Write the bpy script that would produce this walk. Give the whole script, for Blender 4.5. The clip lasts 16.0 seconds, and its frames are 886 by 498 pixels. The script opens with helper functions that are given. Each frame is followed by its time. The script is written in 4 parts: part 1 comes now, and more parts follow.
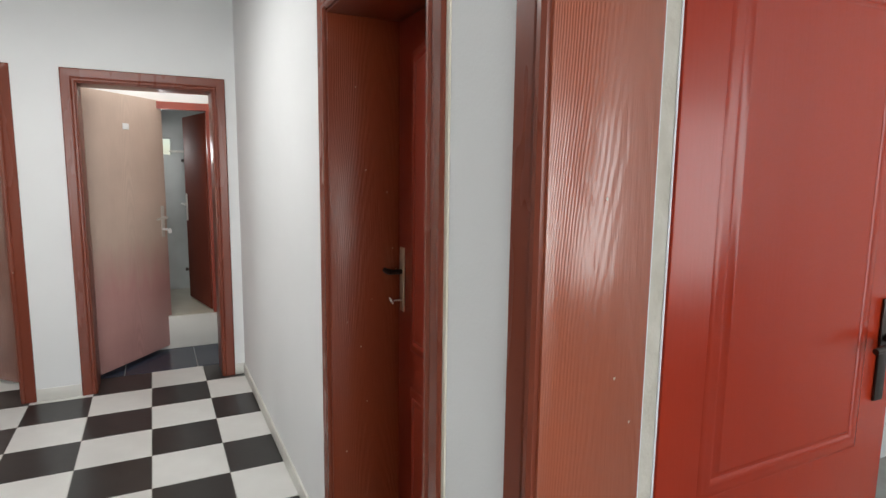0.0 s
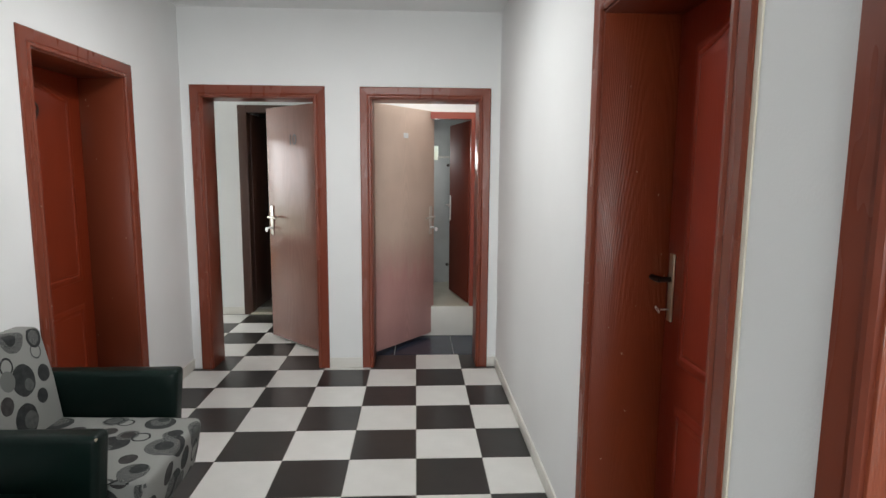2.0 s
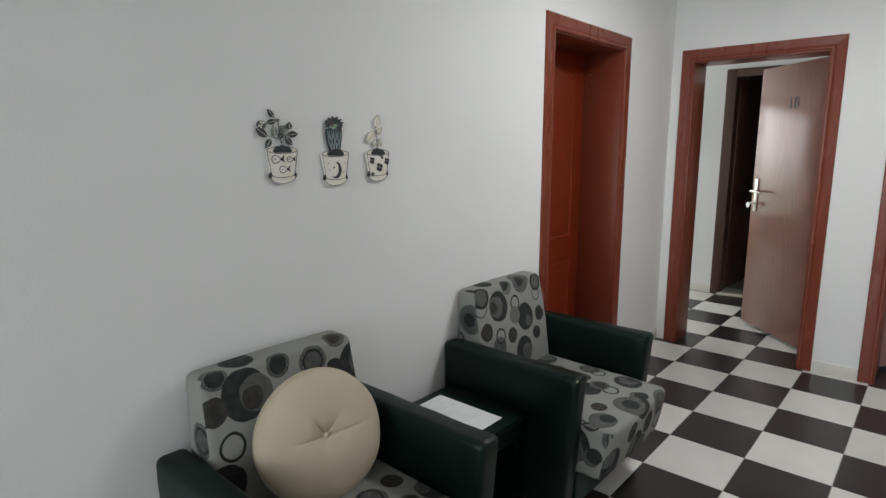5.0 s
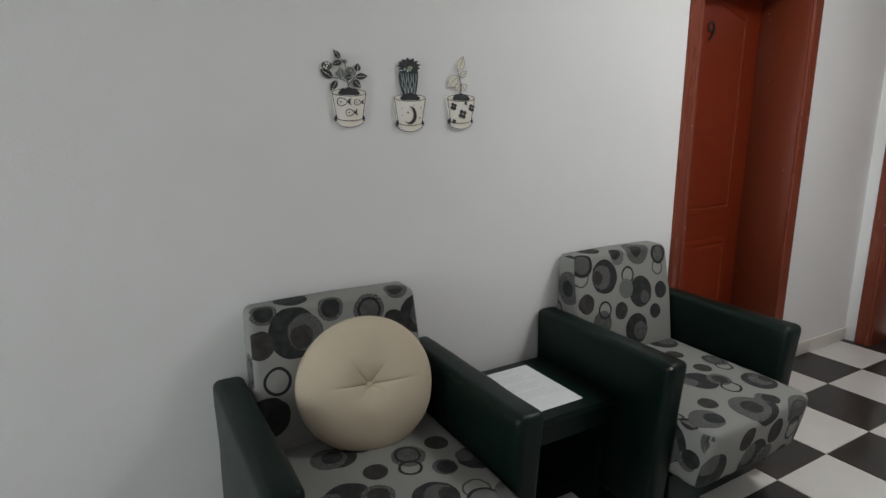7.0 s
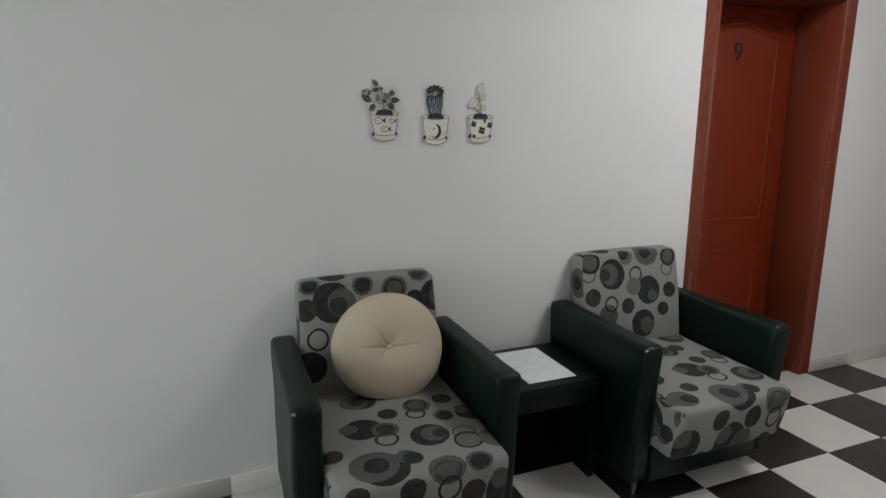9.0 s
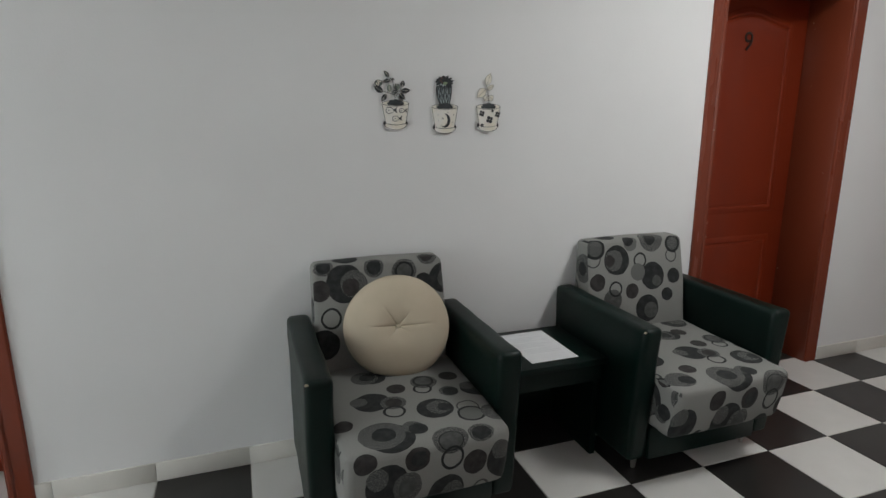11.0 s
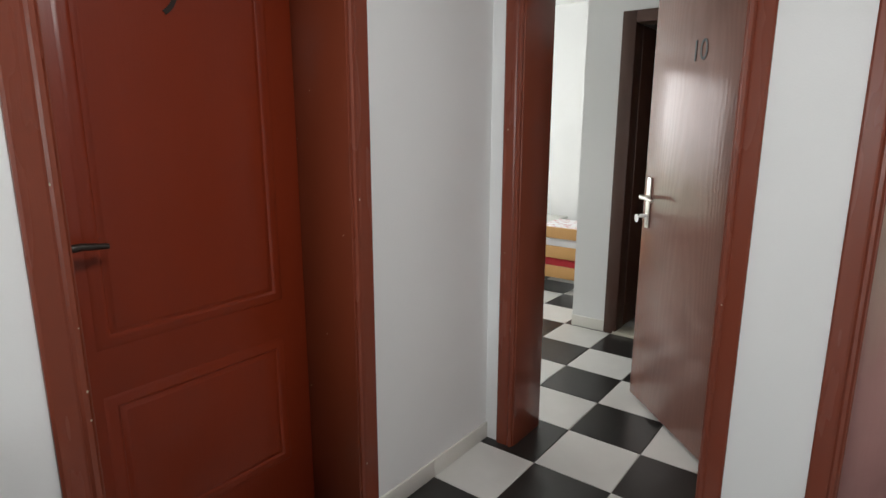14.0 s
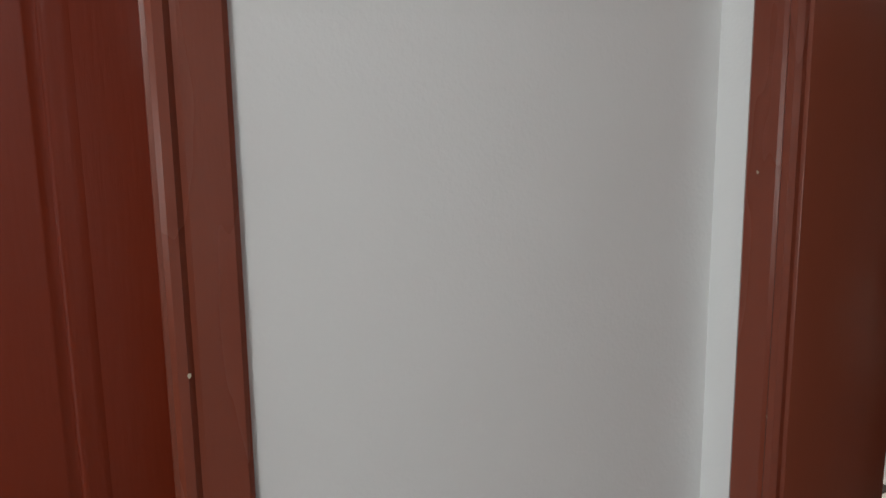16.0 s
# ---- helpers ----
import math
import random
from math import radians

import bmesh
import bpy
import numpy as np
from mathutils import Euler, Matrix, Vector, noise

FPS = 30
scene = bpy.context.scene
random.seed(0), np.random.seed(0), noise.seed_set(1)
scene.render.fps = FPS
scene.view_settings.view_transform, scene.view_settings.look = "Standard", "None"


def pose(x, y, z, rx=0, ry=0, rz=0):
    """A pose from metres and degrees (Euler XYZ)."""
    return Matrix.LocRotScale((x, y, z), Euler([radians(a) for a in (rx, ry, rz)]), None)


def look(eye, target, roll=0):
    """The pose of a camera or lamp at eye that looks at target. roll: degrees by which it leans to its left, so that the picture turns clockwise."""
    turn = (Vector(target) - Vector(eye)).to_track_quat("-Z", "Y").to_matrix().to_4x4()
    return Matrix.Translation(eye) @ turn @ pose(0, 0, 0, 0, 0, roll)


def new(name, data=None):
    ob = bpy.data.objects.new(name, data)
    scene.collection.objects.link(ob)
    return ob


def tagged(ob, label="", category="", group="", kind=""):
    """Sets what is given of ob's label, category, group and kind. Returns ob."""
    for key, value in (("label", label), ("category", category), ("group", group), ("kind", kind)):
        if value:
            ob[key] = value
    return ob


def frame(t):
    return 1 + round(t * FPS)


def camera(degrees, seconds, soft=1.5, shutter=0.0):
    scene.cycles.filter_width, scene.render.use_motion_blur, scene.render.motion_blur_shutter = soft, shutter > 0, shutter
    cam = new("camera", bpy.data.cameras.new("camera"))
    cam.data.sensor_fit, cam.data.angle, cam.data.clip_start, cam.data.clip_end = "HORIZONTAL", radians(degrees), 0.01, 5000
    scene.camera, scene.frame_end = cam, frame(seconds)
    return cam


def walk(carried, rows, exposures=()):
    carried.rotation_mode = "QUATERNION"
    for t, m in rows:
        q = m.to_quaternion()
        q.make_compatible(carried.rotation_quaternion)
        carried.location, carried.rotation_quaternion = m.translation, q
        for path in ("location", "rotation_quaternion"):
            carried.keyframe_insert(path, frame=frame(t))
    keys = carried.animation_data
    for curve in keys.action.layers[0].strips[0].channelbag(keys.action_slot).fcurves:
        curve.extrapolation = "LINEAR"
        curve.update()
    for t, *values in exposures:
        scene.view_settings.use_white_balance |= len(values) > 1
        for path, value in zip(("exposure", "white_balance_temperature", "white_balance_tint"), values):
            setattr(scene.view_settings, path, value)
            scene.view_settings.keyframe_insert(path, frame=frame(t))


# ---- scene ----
cam = camera(75.0, 16.0)
PATH = [
    (0, (0.071, -4.087, 1.433), (0.959, -2.315, 1.165), 0.7),
    (0.5, (0.05, -4.086, 1.429), (0.712, -2.218, 1.161), 0.7),
    (1, (0.014, -4.089, 1.439), (0.455, -2.156, 1.172), 0.7),
    (1.5, (0.001, -4.084, 1.435), (0.279, -2.122, 1.171), 0.6),
    (2, (-0.004, -4.077, 1.427), (0.091, -2.097, 1.164), 0.4),
    (2.5, (-0.02, -4.073, 1.433), (-0.08, -2.094, 1.149), 0.4),
    (3, (-0.051, -4.054, 1.413), (-0.37, -2.106, 1.095), 0.4),
    (3.5, (-0.073, -4.043, 1.399), (-0.641, -2.155, 1.067), 0.3),
    (4, (-0.093, -4.058, 1.39), (-1.032, -2.322, 1.064), 0.3),
    (4.5, (-0.115, -4.07, 1.406), (-1.283, -2.483, 1.061), 0.2),
    (7, (0.025, -3.679, 1.307), (-1.665, -2.705, 0.867), -0.3),
    (7.5, (0.128, -3.646, 1.317), (-1.658, -2.898, 0.819), -0.2),
    (8, (0.265, -3.649, 1.315), (-1.523, -2.882, 0.849), -0.3),
    (8.5, (0.379, -3.632, 1.324), (-1.435, -2.897, 0.914), -0.1),
    (11, (0.563, -3.621, 1.327), (-1.278, -2.977, 0.885), -0.1),
    (11.5, (0.347, -3.537, 1.327), (-1.347, -2.571, 0.885), 0.1),
    (12, (0.168, -3.361, 1.316), (-1.375, -2.174, 0.858), 0.1),
    (12.5, (0.038, -3.05, 1.348), (-1.338, -1.663, 0.922), 0.3),
    (13, (-0.108, -2.781, 1.375), (-1.252, -1.186, 0.993), 0.4),
    (13.5, (-0.212, -2.357, 1.383), (-1.316, -0.74, 0.977), 0.3),
    (14, (-0.317, -1.962, 1.388), (-1.504, -0.409, 0.963), 0.1),
    (14.5, (-0.442, -1.526, 1.399), (-1.643, 0.035, 1.049), -0.2),
    (15, (-0.569, -1.194, 1.38), (-1.945, 0.225, 1.075), -0.2),
    (15.5, (-0.747, -0.878, 1.358), (-2.402, 0.21, 1.077), -0.5),
    (16, (-0.943, -0.696, 1.366), (-2.768, 0.083, 1.115), -0.8),
]
walk(cam, [(t, look(eye, target, roll)) for t, eye, target, roll in PATH], [
    (0, 0.16, 6500, 10), (1, 0.12, 6500, 10), (2, 0.07, 6460, 9.5), (3, -0.02, 6320, 8), (4.5, -0.08, 6400, 8.5), (7, -0.27, 6500, 10), (11, -0.28, 6500, 10), (12, -0.25, 6220, 6.5),
    (12.7, -0.27, 6180, 6.5), (13.5, -0.25, 6400, 9), (14.5, -0.04, 6500, 10), (15.2, -0.06, 6500, 10), (16, -0.2, 6450, 9)])

# ---- light ----
world = bpy.data.worlds.new("world")
scene.world = world
world.use_nodes = True
wn = world.node_tree.nodes
sky = wn.new("ShaderNodeTexSky")
sky.sky_type, sky.sun_disc = "NISHITA", False
sky.sun_elevation, sky.sun_rotation = radians(48), radians(200)
wn["Background"].inputs["Strength"].default_value = 0.12
world.node_tree.links.new(sky.outputs[0], wn["Background"].inputs[0])


def area_light(name, at, target, width, height, watts, colour):
    """An area lamp: skylight at a window's opening, or a source under the ceiling."""
    data = bpy.data.lights.new(name, "AREA")
    data.shape, data.size, data.size_y, data.energy, data.color = "RECTANGLE", width, height, watts, colour
    ob = new(name, data)
    ob.matrix_world = look(at, target)
    return ob


DAY = (0.94, 0.98, 0.985)
# South fill is added: no window is known at the corridor's unseen end.
area_light("south_fill", (-0.5, -8.35, 1.5), (-0.5, 0, 1.5), 1.9, 1.6, 84, DAY)
area_light("light_room_east", (2.6, -5.97, 1.675), (2.2, 0, 1.5), 1.38, 1.43, 34, DAY)
area_light("light_shower", (0.07, 1.97, 1.63), (0.2, 0, 1.0), 0.3, 0.14, 2, DAY)
LAMP_AT = (-0.45, -1.5)
lamp = area_light("ceiling_lamp_light", (*LAMP_AT, 2.445), (*LAMP_AT, 0), 0.5, 0.5, 23, (0.98, 0.985, 0.975))
lamp.data.shape = "DISK"
# Added source without a lamp body, itself unseen, that brightens the vestibule.
area_light("light_vestibule", (0.0, 0.62, 2.50), (0.0, 0.62, 0), 0.45, 0.35, 4.5, (1.0, 0.97, 0.92))


def outlook(name, at, size, strength):
    """The view from room ten's window: bright sky over a line of trees. It glows, and lights the room through the opening."""
    m = bpy.data.materials.new(name)
    m.use_nodes = True
    t = m.node_tree
    t.nodes.clear()
    out, em = t.nodes.new("ShaderNodeOutputMaterial"), t.nodes.new("ShaderNodeEmission")
    tc, sep, nz, add, rp = (t.nodes.new(k) for k in ("ShaderNodeTexCoord", "ShaderNodeSeparateXYZ", "ShaderNodeTexNoise", "ShaderNodeMath", "ShaderNodeValToRGB"))
    nz.inputs["Scale"].default_value, nz.inputs["Detail"].default_value = 4, 7
    add.operation = "MULTIPLY_ADD"
    add.inputs[1].default_value = 1.5
    t.links.new(tc.outputs["Object"], nz.inputs["Vector"])
    t.links.new(tc.outputs["Object"], sep.inputs[0])
    t.links.new(nz.outputs["Fac"], add.inputs[0])
    t.links.new(sep.outputs["Z"], add.inputs[2])
    for e, (p, c) in zip(rp.color_ramp.elements, ((0.0, (0.30, 0.33, 0.27)), (0.95, (0.98, 0.97, 0.96)))):
        e.position, e.color = p, (*c, 1)
    t.links.new(add.outputs[0], rp.inputs["Fac"])
    t.links.new(rp.outputs["Color"], em.inputs["Color"])
    em.inputs["Strength"].default_value = strength
    t.links.new(em.outputs[0], out.inputs["Surface"])
    me = bpy.data.meshes.new(name)
    w, h = size[0] / 2, size[1] / 2
    me.from_pydata([(0, -w, -h), (0, w, -h), (0, w, h), (0, -w, h)], [], [(0, 1, 2, 3)])
    me.materials.append(m)
    ob = new("backdrop", me)
    ob.location = at
    ob["kind"] = "structure"
    return ob


outlook("outlook", (-5.35, 1.85, 1.45), (4.2, 2.9), 6.8)

# ---- measures ----
TILE = 1 / 3
WEST, EAST, NORTH, CEIL = -1.61, 0.59, 0.05, 2.52
SOUTH = -8.4


# ---- materials ----
def material(name, colour, rough=0.5, metal=0.0, coat=0.0):
    m = bpy.data.materials.new(name)
    m.use_nodes = True
    p = m.node_tree.nodes["Principled BSDF"]
    p.inputs["Base Color"].default_value = (*colour, 1)
    p.inputs["Roughness"].default_value = rough
    p.inputs["Metallic"].default_value = metal
    p.inputs["Coat Weight"].default_value = coat
    p.inputs["Coat Roughness"].default_value = 0.14
    return m


def nodes_of(m):
    t = m.node_tree
    return t, t.nodes, t.links, t.nodes["Principled BSDF"]


def coords(m, scale=(1, 1, 1)):
    t, n, l, p = nodes_of(m)
    tc, mp = n.new("ShaderNodeTexCoord"), n.new("ShaderNodeMapping")
    mp.inputs["Scale"].default_value = scale
    l.new(tc.outputs["Object"], mp.inputs["Vector"])
    return mp.outputs["Vector"]


def noisy(m, vec, scale, detail=4, distortion=0.0):
    t, n, l, p = nodes_of(m)
    x = n.new("ShaderNodeTexNoise")
    x.inputs["Scale"].default_value, x.inputs["Detail"].default_value = scale, detail
    x.inputs["Distortion"].default_value = distortion
    l.new(vec, x.inputs["Vector"])
    return x.outputs["Fac"]


def ramp(m, fac, stops):
    t, n, l, p = nodes_of(m)
    r = n.new("ShaderNodeValToRGB")
    while len(r.color_ramp.elements) < len(stops):
        r.color_ramp.elements.new(0.5)
    for e, (at, c) in zip(r.color_ramp.elements, stops):
        e.position, e.color = at, (*c, 1)
    l.new(fac, r.inputs["Fac"])
    return r.outputs["Color"]


def math_node(m, op, a, b):
    t, n, l, p = nodes_of(m)
    x = n.new("ShaderNodeMath")
    x.operation = op
    for i, v in enumerate((a, b)):
        if isinstance(v, (int, float)):
            x.inputs[i].default_value = v
        else:
            l.new(v, x.inputs[i])
    return x.outputs[0]


def bumpy(m, height, strength, distance, after=None):
    t, n, l, p = nodes_of(m)
    b = n.new("ShaderNodeBump")
    b.inputs["Strength"].default_value, b.inputs["Distance"].default_value = strength, distance
    l.new(height, b.inputs["Height"])
    if after is not None:
        l.new(after, b.inputs["Normal"])
    l.new(b.outputs["Normal"], p.inputs["Normal"])
    return b.outputs["Normal"]


def varied(name, low, high, scale, rough, grain=0.0, grain_scale=200, stretch=(1, 1, 1), coat=0.0, rough_spread=0.05):
    """A surface whose colour drifts between two tones, with a fine relief."""
    m = material(name, low, rough, 0, coat)
    t, n, l, p = nodes_of(m)
    vec = coords(m, stretch)
    big = noisy(m, vec, scale, 5)
    l.new(ramp(m, big, [(0.3, low), (0.7, high)]), p.inputs["Base Color"])
    fine = noisy(m, vec, grain_scale, 3)
    r = math_node(m, "MULTIPLY", noisy(m, vec, scale * 3, 3), rough_spread * 2)
    l.new(math_node(m, "ADD", r, rough - rough_spread), p.inputs["Roughness"])
    if grain:
        bumpy(m, fine, grain, 0.002)
    return m


WALL = varied("wall_paint", (0.77, 0.775, 0.77), (0.82, 0.825, 0.82), 1.3, 0.75, 0.25, 160, rough_spread=0.06)
CEILING = varied("ceiling_paint", (0.78, 0.79, 0.79), (0.83, 0.84, 0.84), 1.0, 0.85, 0.2, 150)
CASING = varied("casing_paint", (0.170, 0.038, 0.020), (0.208, 0.048, 0.025), 3.0, 0.27, 0.08, 300, (1, 1, 0.15), 0.06)
# Copies of one red: LEAF_SUNLIT holds painted room light, LEAF_WEST painted shade.
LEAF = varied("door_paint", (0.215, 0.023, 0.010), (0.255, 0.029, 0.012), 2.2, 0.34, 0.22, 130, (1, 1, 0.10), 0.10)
LEAF_SUNLIT = varied("sunlit_door_tone", (0.375, 0.027, 0.008), (0.435, 0.036, 0.011), 2.2, 0.24, 0.14, 130, (1, 1, 0.10), 0.0)
LEAF_WEST = varied("shaded_west_door_tone", (0.168, 0.0205, 0.006), (0.205, 0.026, 0.008), 2.2, 0.34, 0.22, 130, (1, 1, 0.10), 0.10)
for _m in (CASING, LEAF, LEAF_SUNLIT, LEAF_WEST):  # satin oil paint
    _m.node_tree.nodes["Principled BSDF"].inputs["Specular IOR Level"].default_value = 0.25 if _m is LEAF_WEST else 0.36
GROUT = varied("grout", (0.30, 0.29, 0.27), (0.40, 0.39, 0.36), 9, 0.9, 0.3, 400)
DARK = varied("painted_dark", (0.05, 0.04, 0.035), (0.07, 0.055, 0.05), 2, 0.8)
CHROME = material("worn_nickel", (0.78, 0.76, 0.71), 0.36, 0.65)
BRONZE = material("dark_bronze", (0.055, 0.045, 0.04), 0.38, 0.8)
NUMBER = material("dark_number", (0.045, 0.04, 0.038), 0.6)
BRASS = material("aged_brass_plate", (0.60, 0.50, 0.34), 0.38, 0.7)
PAPER = varied("paper", (0.78, 0.79, 0.80), (0.82, 0.83, 0.84), 20, 0.7)
INK = material("ink", (0.06, 0.07, 0.09), 0.6)
CAULK = varied("cream_caulk", (0.66, 0.60, 0.48), (0.74, 0.69, 0.58), 12, 0.6)
PLASTER_EDGE = varied("bare_edge", (0.50, 0.47, 0.40), (0.62, 0.59, 0.52), 18, 0.8, 0.5, 120)
LABEL = material("white_plate", (0.90, 0.90, 0.90), 0.3)


def tile_material(name, low, high, rough):
    m = varied(name, low, high, 5, rough, 0.05, 90)
    t, n, l, p = nodes_of(m)
    old = p.inputs["Base Color"].links[0].from_socket
    info, hsv = n.new("ShaderNodeObjectInfo"), n.new("ShaderNodeHueSaturation")
    l.new(math_node(m, "ADD", math_node(m, "MULTIPLY", info.outputs["Random"], 0.10), 0.95), hsv.inputs["Value"])
    l.new(old, hsv.inputs["Color"])
    l.new(hsv.outputs[0], p.inputs["Base Color"])
    return m


TILE_WHITE = tile_material("white_floor_tile", (0.64, 0.63, 0.60), (0.71, 0.70, 0.67), 0.30)
TILE_BLACK = tile_material("black_floor_tile", (0.020, 0.019, 0.018), (0.030, 0.028, 0.026), 0.30)
TILE_BLUE = tile_material("dark_blue_floor_tile", (0.022, 0.030, 0.052), (0.034, 0.045, 0.072), 0.25)
TILE_SKIRT = tile_material("white_skirting_tile", (0.66, 0.65, 0.60), (0.72, 0.70, 0.65), 0.42)
TILE_BEIGE = tile_material("beige_shower_tile", (0.50, 0.47, 0.38), (0.58, 0.55, 0.45), 0.3)
TILE_PALE = tile_material("pale_wall_tile", (0.52, 0.55, 0.54), (0.60, 0.63, 0.62), 0.18)


def grained(name, base, line, rough, relief, coat=0.2, axis=0, middle=0.15, rise=17, pore=260, spread=620):
    """Painted veneer with a cathedral grain in fine relief, running up the board; axis is the board's width, middle the arches' crown."""
    m = material(name, base, rough, 0, coat)
    t, n, l, p = nodes_of(m)
    sep = n.new("ShaderNodeSeparateXYZ")
    l.new(coords(m), sep.inputs[0])
    off = math_node(m, "SUBTRACT", sep.outputs[axis], middle)
    off = math_node(m, "ADD", off, math_node(m, "MULTIPLY", noisy(m, coords(m, (1, 1, 0.8)), 1.1, 1), 0.10))
    off = math_node(m, "SUBTRACT", off, 0.05)
    arches = math_node(m, "MULTIPLY", math_node(m, "MULTIPLY", off, off), spread)
    arches = math_node(m, "ADD", arches, math_node(m, "MULTIPLY", sep.outputs[2], rise))
    arches = math_node(m, "ADD", arches, math_node(m, "MULTIPLY", noisy(m, coords(m, (1, 1, 0.35)), 26, 3), 1.1))
    arches = math_node(m, "ADD", arches, math_node(m, "MULTIPLY", noisy(m, coords(m, (1, 1, 0.3)), 3.0, 2), 5.0))
    fine = math_node(m, "PINGPONG", arches, 0.5)
    pores = noisy(m, coords(m, (1, 1, 0.05)), pore, 3)
    strong = ramp(m, noisy(m, coords(m, (1, 1, 0.5)), 4.0, 3), [(0.35, (0.25, 0.25, 0.25)), (0.65, (1, 1, 1))])
    g = math_node(m, "ADD", math_node(m, "MULTIPLY", math_node(m, "MULTIPLY", fine, strong), 1.3), math_node(m, "MULTIPLY", pores, 0.5))
    drift = noisy(m, coords(m), 2.2, 4)
    g2 = math_node(m, "ADD", math_node(m, "MULTIPLY", g, 0.35), math_node(m, "MULTIPLY", drift, 0.8))
    l.new(ramp(m, g2, [(0.35, line), (0.85, base)]), p.inputs["Base Color"])
    l.new(bumpy(m, g, relief, 0.0022), p.inputs["Coat Normal"])
    return m


# JAMB_GRAIN and JAMB_NORTH carry the light and shade of their openings in colour.
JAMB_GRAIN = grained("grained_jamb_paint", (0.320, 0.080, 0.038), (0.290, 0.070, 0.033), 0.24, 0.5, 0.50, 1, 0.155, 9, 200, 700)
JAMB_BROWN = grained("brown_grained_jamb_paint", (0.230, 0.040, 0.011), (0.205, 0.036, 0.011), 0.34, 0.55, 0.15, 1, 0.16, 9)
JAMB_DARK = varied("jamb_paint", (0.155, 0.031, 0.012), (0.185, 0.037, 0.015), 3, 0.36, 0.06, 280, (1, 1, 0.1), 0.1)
JAMB_NORTH = varied("north_jamb_tone", (0.180, 0.040, 0.019), (0.215, 0.048, 0.023), 3, 0.36, 0.06, 280, (1, 1, 0.1), 0.1)
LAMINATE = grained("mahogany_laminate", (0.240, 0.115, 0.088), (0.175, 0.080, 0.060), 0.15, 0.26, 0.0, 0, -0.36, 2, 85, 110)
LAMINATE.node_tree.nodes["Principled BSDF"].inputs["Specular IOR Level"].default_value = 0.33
# Pale because the leaf's white sheen is put into its base colour.
LAMINATE_PALE = grained("pale_sheen_laminate", (0.74, 0.57, 0.47), (0.55, 0.415, 0.335), 0.34, 0.5, 0.2, 0, 0.37, 6, 95)


def rosy_below(m, height, tint):
    """Tints the laminate rosy below a ragged height; the paler top is painted sheen."""
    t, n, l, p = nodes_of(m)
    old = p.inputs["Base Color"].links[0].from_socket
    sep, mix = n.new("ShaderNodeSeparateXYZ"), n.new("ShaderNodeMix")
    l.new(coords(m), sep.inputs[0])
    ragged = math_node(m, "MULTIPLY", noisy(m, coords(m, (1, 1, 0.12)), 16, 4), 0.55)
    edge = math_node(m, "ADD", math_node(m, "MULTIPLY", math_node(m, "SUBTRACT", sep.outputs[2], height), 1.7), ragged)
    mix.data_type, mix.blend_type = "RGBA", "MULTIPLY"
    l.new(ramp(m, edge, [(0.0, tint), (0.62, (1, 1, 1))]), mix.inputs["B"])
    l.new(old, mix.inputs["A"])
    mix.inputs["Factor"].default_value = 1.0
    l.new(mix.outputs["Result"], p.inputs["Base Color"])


rosy_below(LAMINATE_PALE, 0.72, (0.93, 0.66, 0.74))
RED_BROWN = varied("red_brown_paint", (0.14, 0.028, 0.015), (0.18, 0.036, 0.019), 3, 0.75, 0.08, 280, (1, 1, 0.1), 0.0)
BROWN_DOOR = varied("dark_brown_veneer", (0.055, 0.022, 0.014), (0.075, 0.030, 0.018), 3, 0.4, 0.1, 300, (1, 1, 0.1), 0.1)
RED_FRAME = varied("red_frame_paint", (0.26, 0.035, 0.016), (0.31, 0.045, 0.02), 3, 0.35, 0.08, 280, (1, 1, 0.1), 0.2)
RED_BROWN.node_tree.nodes["Principled BSDF"].inputs["Specular IOR Level"].default_value = 0.2
LEATHER = varied("black_green_leatherette", (0.0012, 0.0080, 0.0060), (0.0026, 0.0118, 0.0090), 4, 0.38, 0.22, 420)
LEATHER.node_tree.nodes["Principled BSDF"].inputs["Specular IOR Level"].default_value = 0.24
CUSHION = varied("cream_cotton", (0.50, 0.43, 0.32), (0.56, 0.485, 0.365), 6, 0.85, 0.4, 500)
LEG_METAL = material("brushed_leg", (0.55, 0.54, 0.52), 0.3, 0.9)
PINE = varied("pine", (0.50, 0.27, 0.09), (0.60, 0.34, 0.13), 2.5, 0.45, 0.1, 120, (0.2, 1, 1), 0.1)
SHEET = varied("bed_sheet", (0.72, 0.73, 0.76), (0.80, 0.81, 0.84), 4, 0.85, 0.4, 200)
RED_CLOTH = varied("red_cloth", (0.38, 0.018, 0.028), (0.46, 0.03, 0.04), 5, 0.85, 0.4, 200)
CHIP = material("chipped_paint", (0.50, 0.42, 0.30), 0.7)
FLORAL = material("floral_cover", (0.75, 0.74, 0.75), 0.85)
_v = coords(FLORAL)
FLORAL.node_tree.links.new(ramp(FLORAL, noisy(FLORAL, _v, 14, 2, 1.2), [(0.54, (0.76, 0.75, 0.76)), (0.58, (0.50, 0.14, 0.15)), (0.64, (0.55, 0.22, 0.22)), (0.67, (0.74, 0.72, 0.73))]), FLORAL.node_tree.nodes["Principled BSDF"].inputs["Base Color"])
WHITE_WOOD = varied("white_lacquer", (0.66, 0.66, 0.62), (0.72, 0.72, 0.68), 3, 0.4)


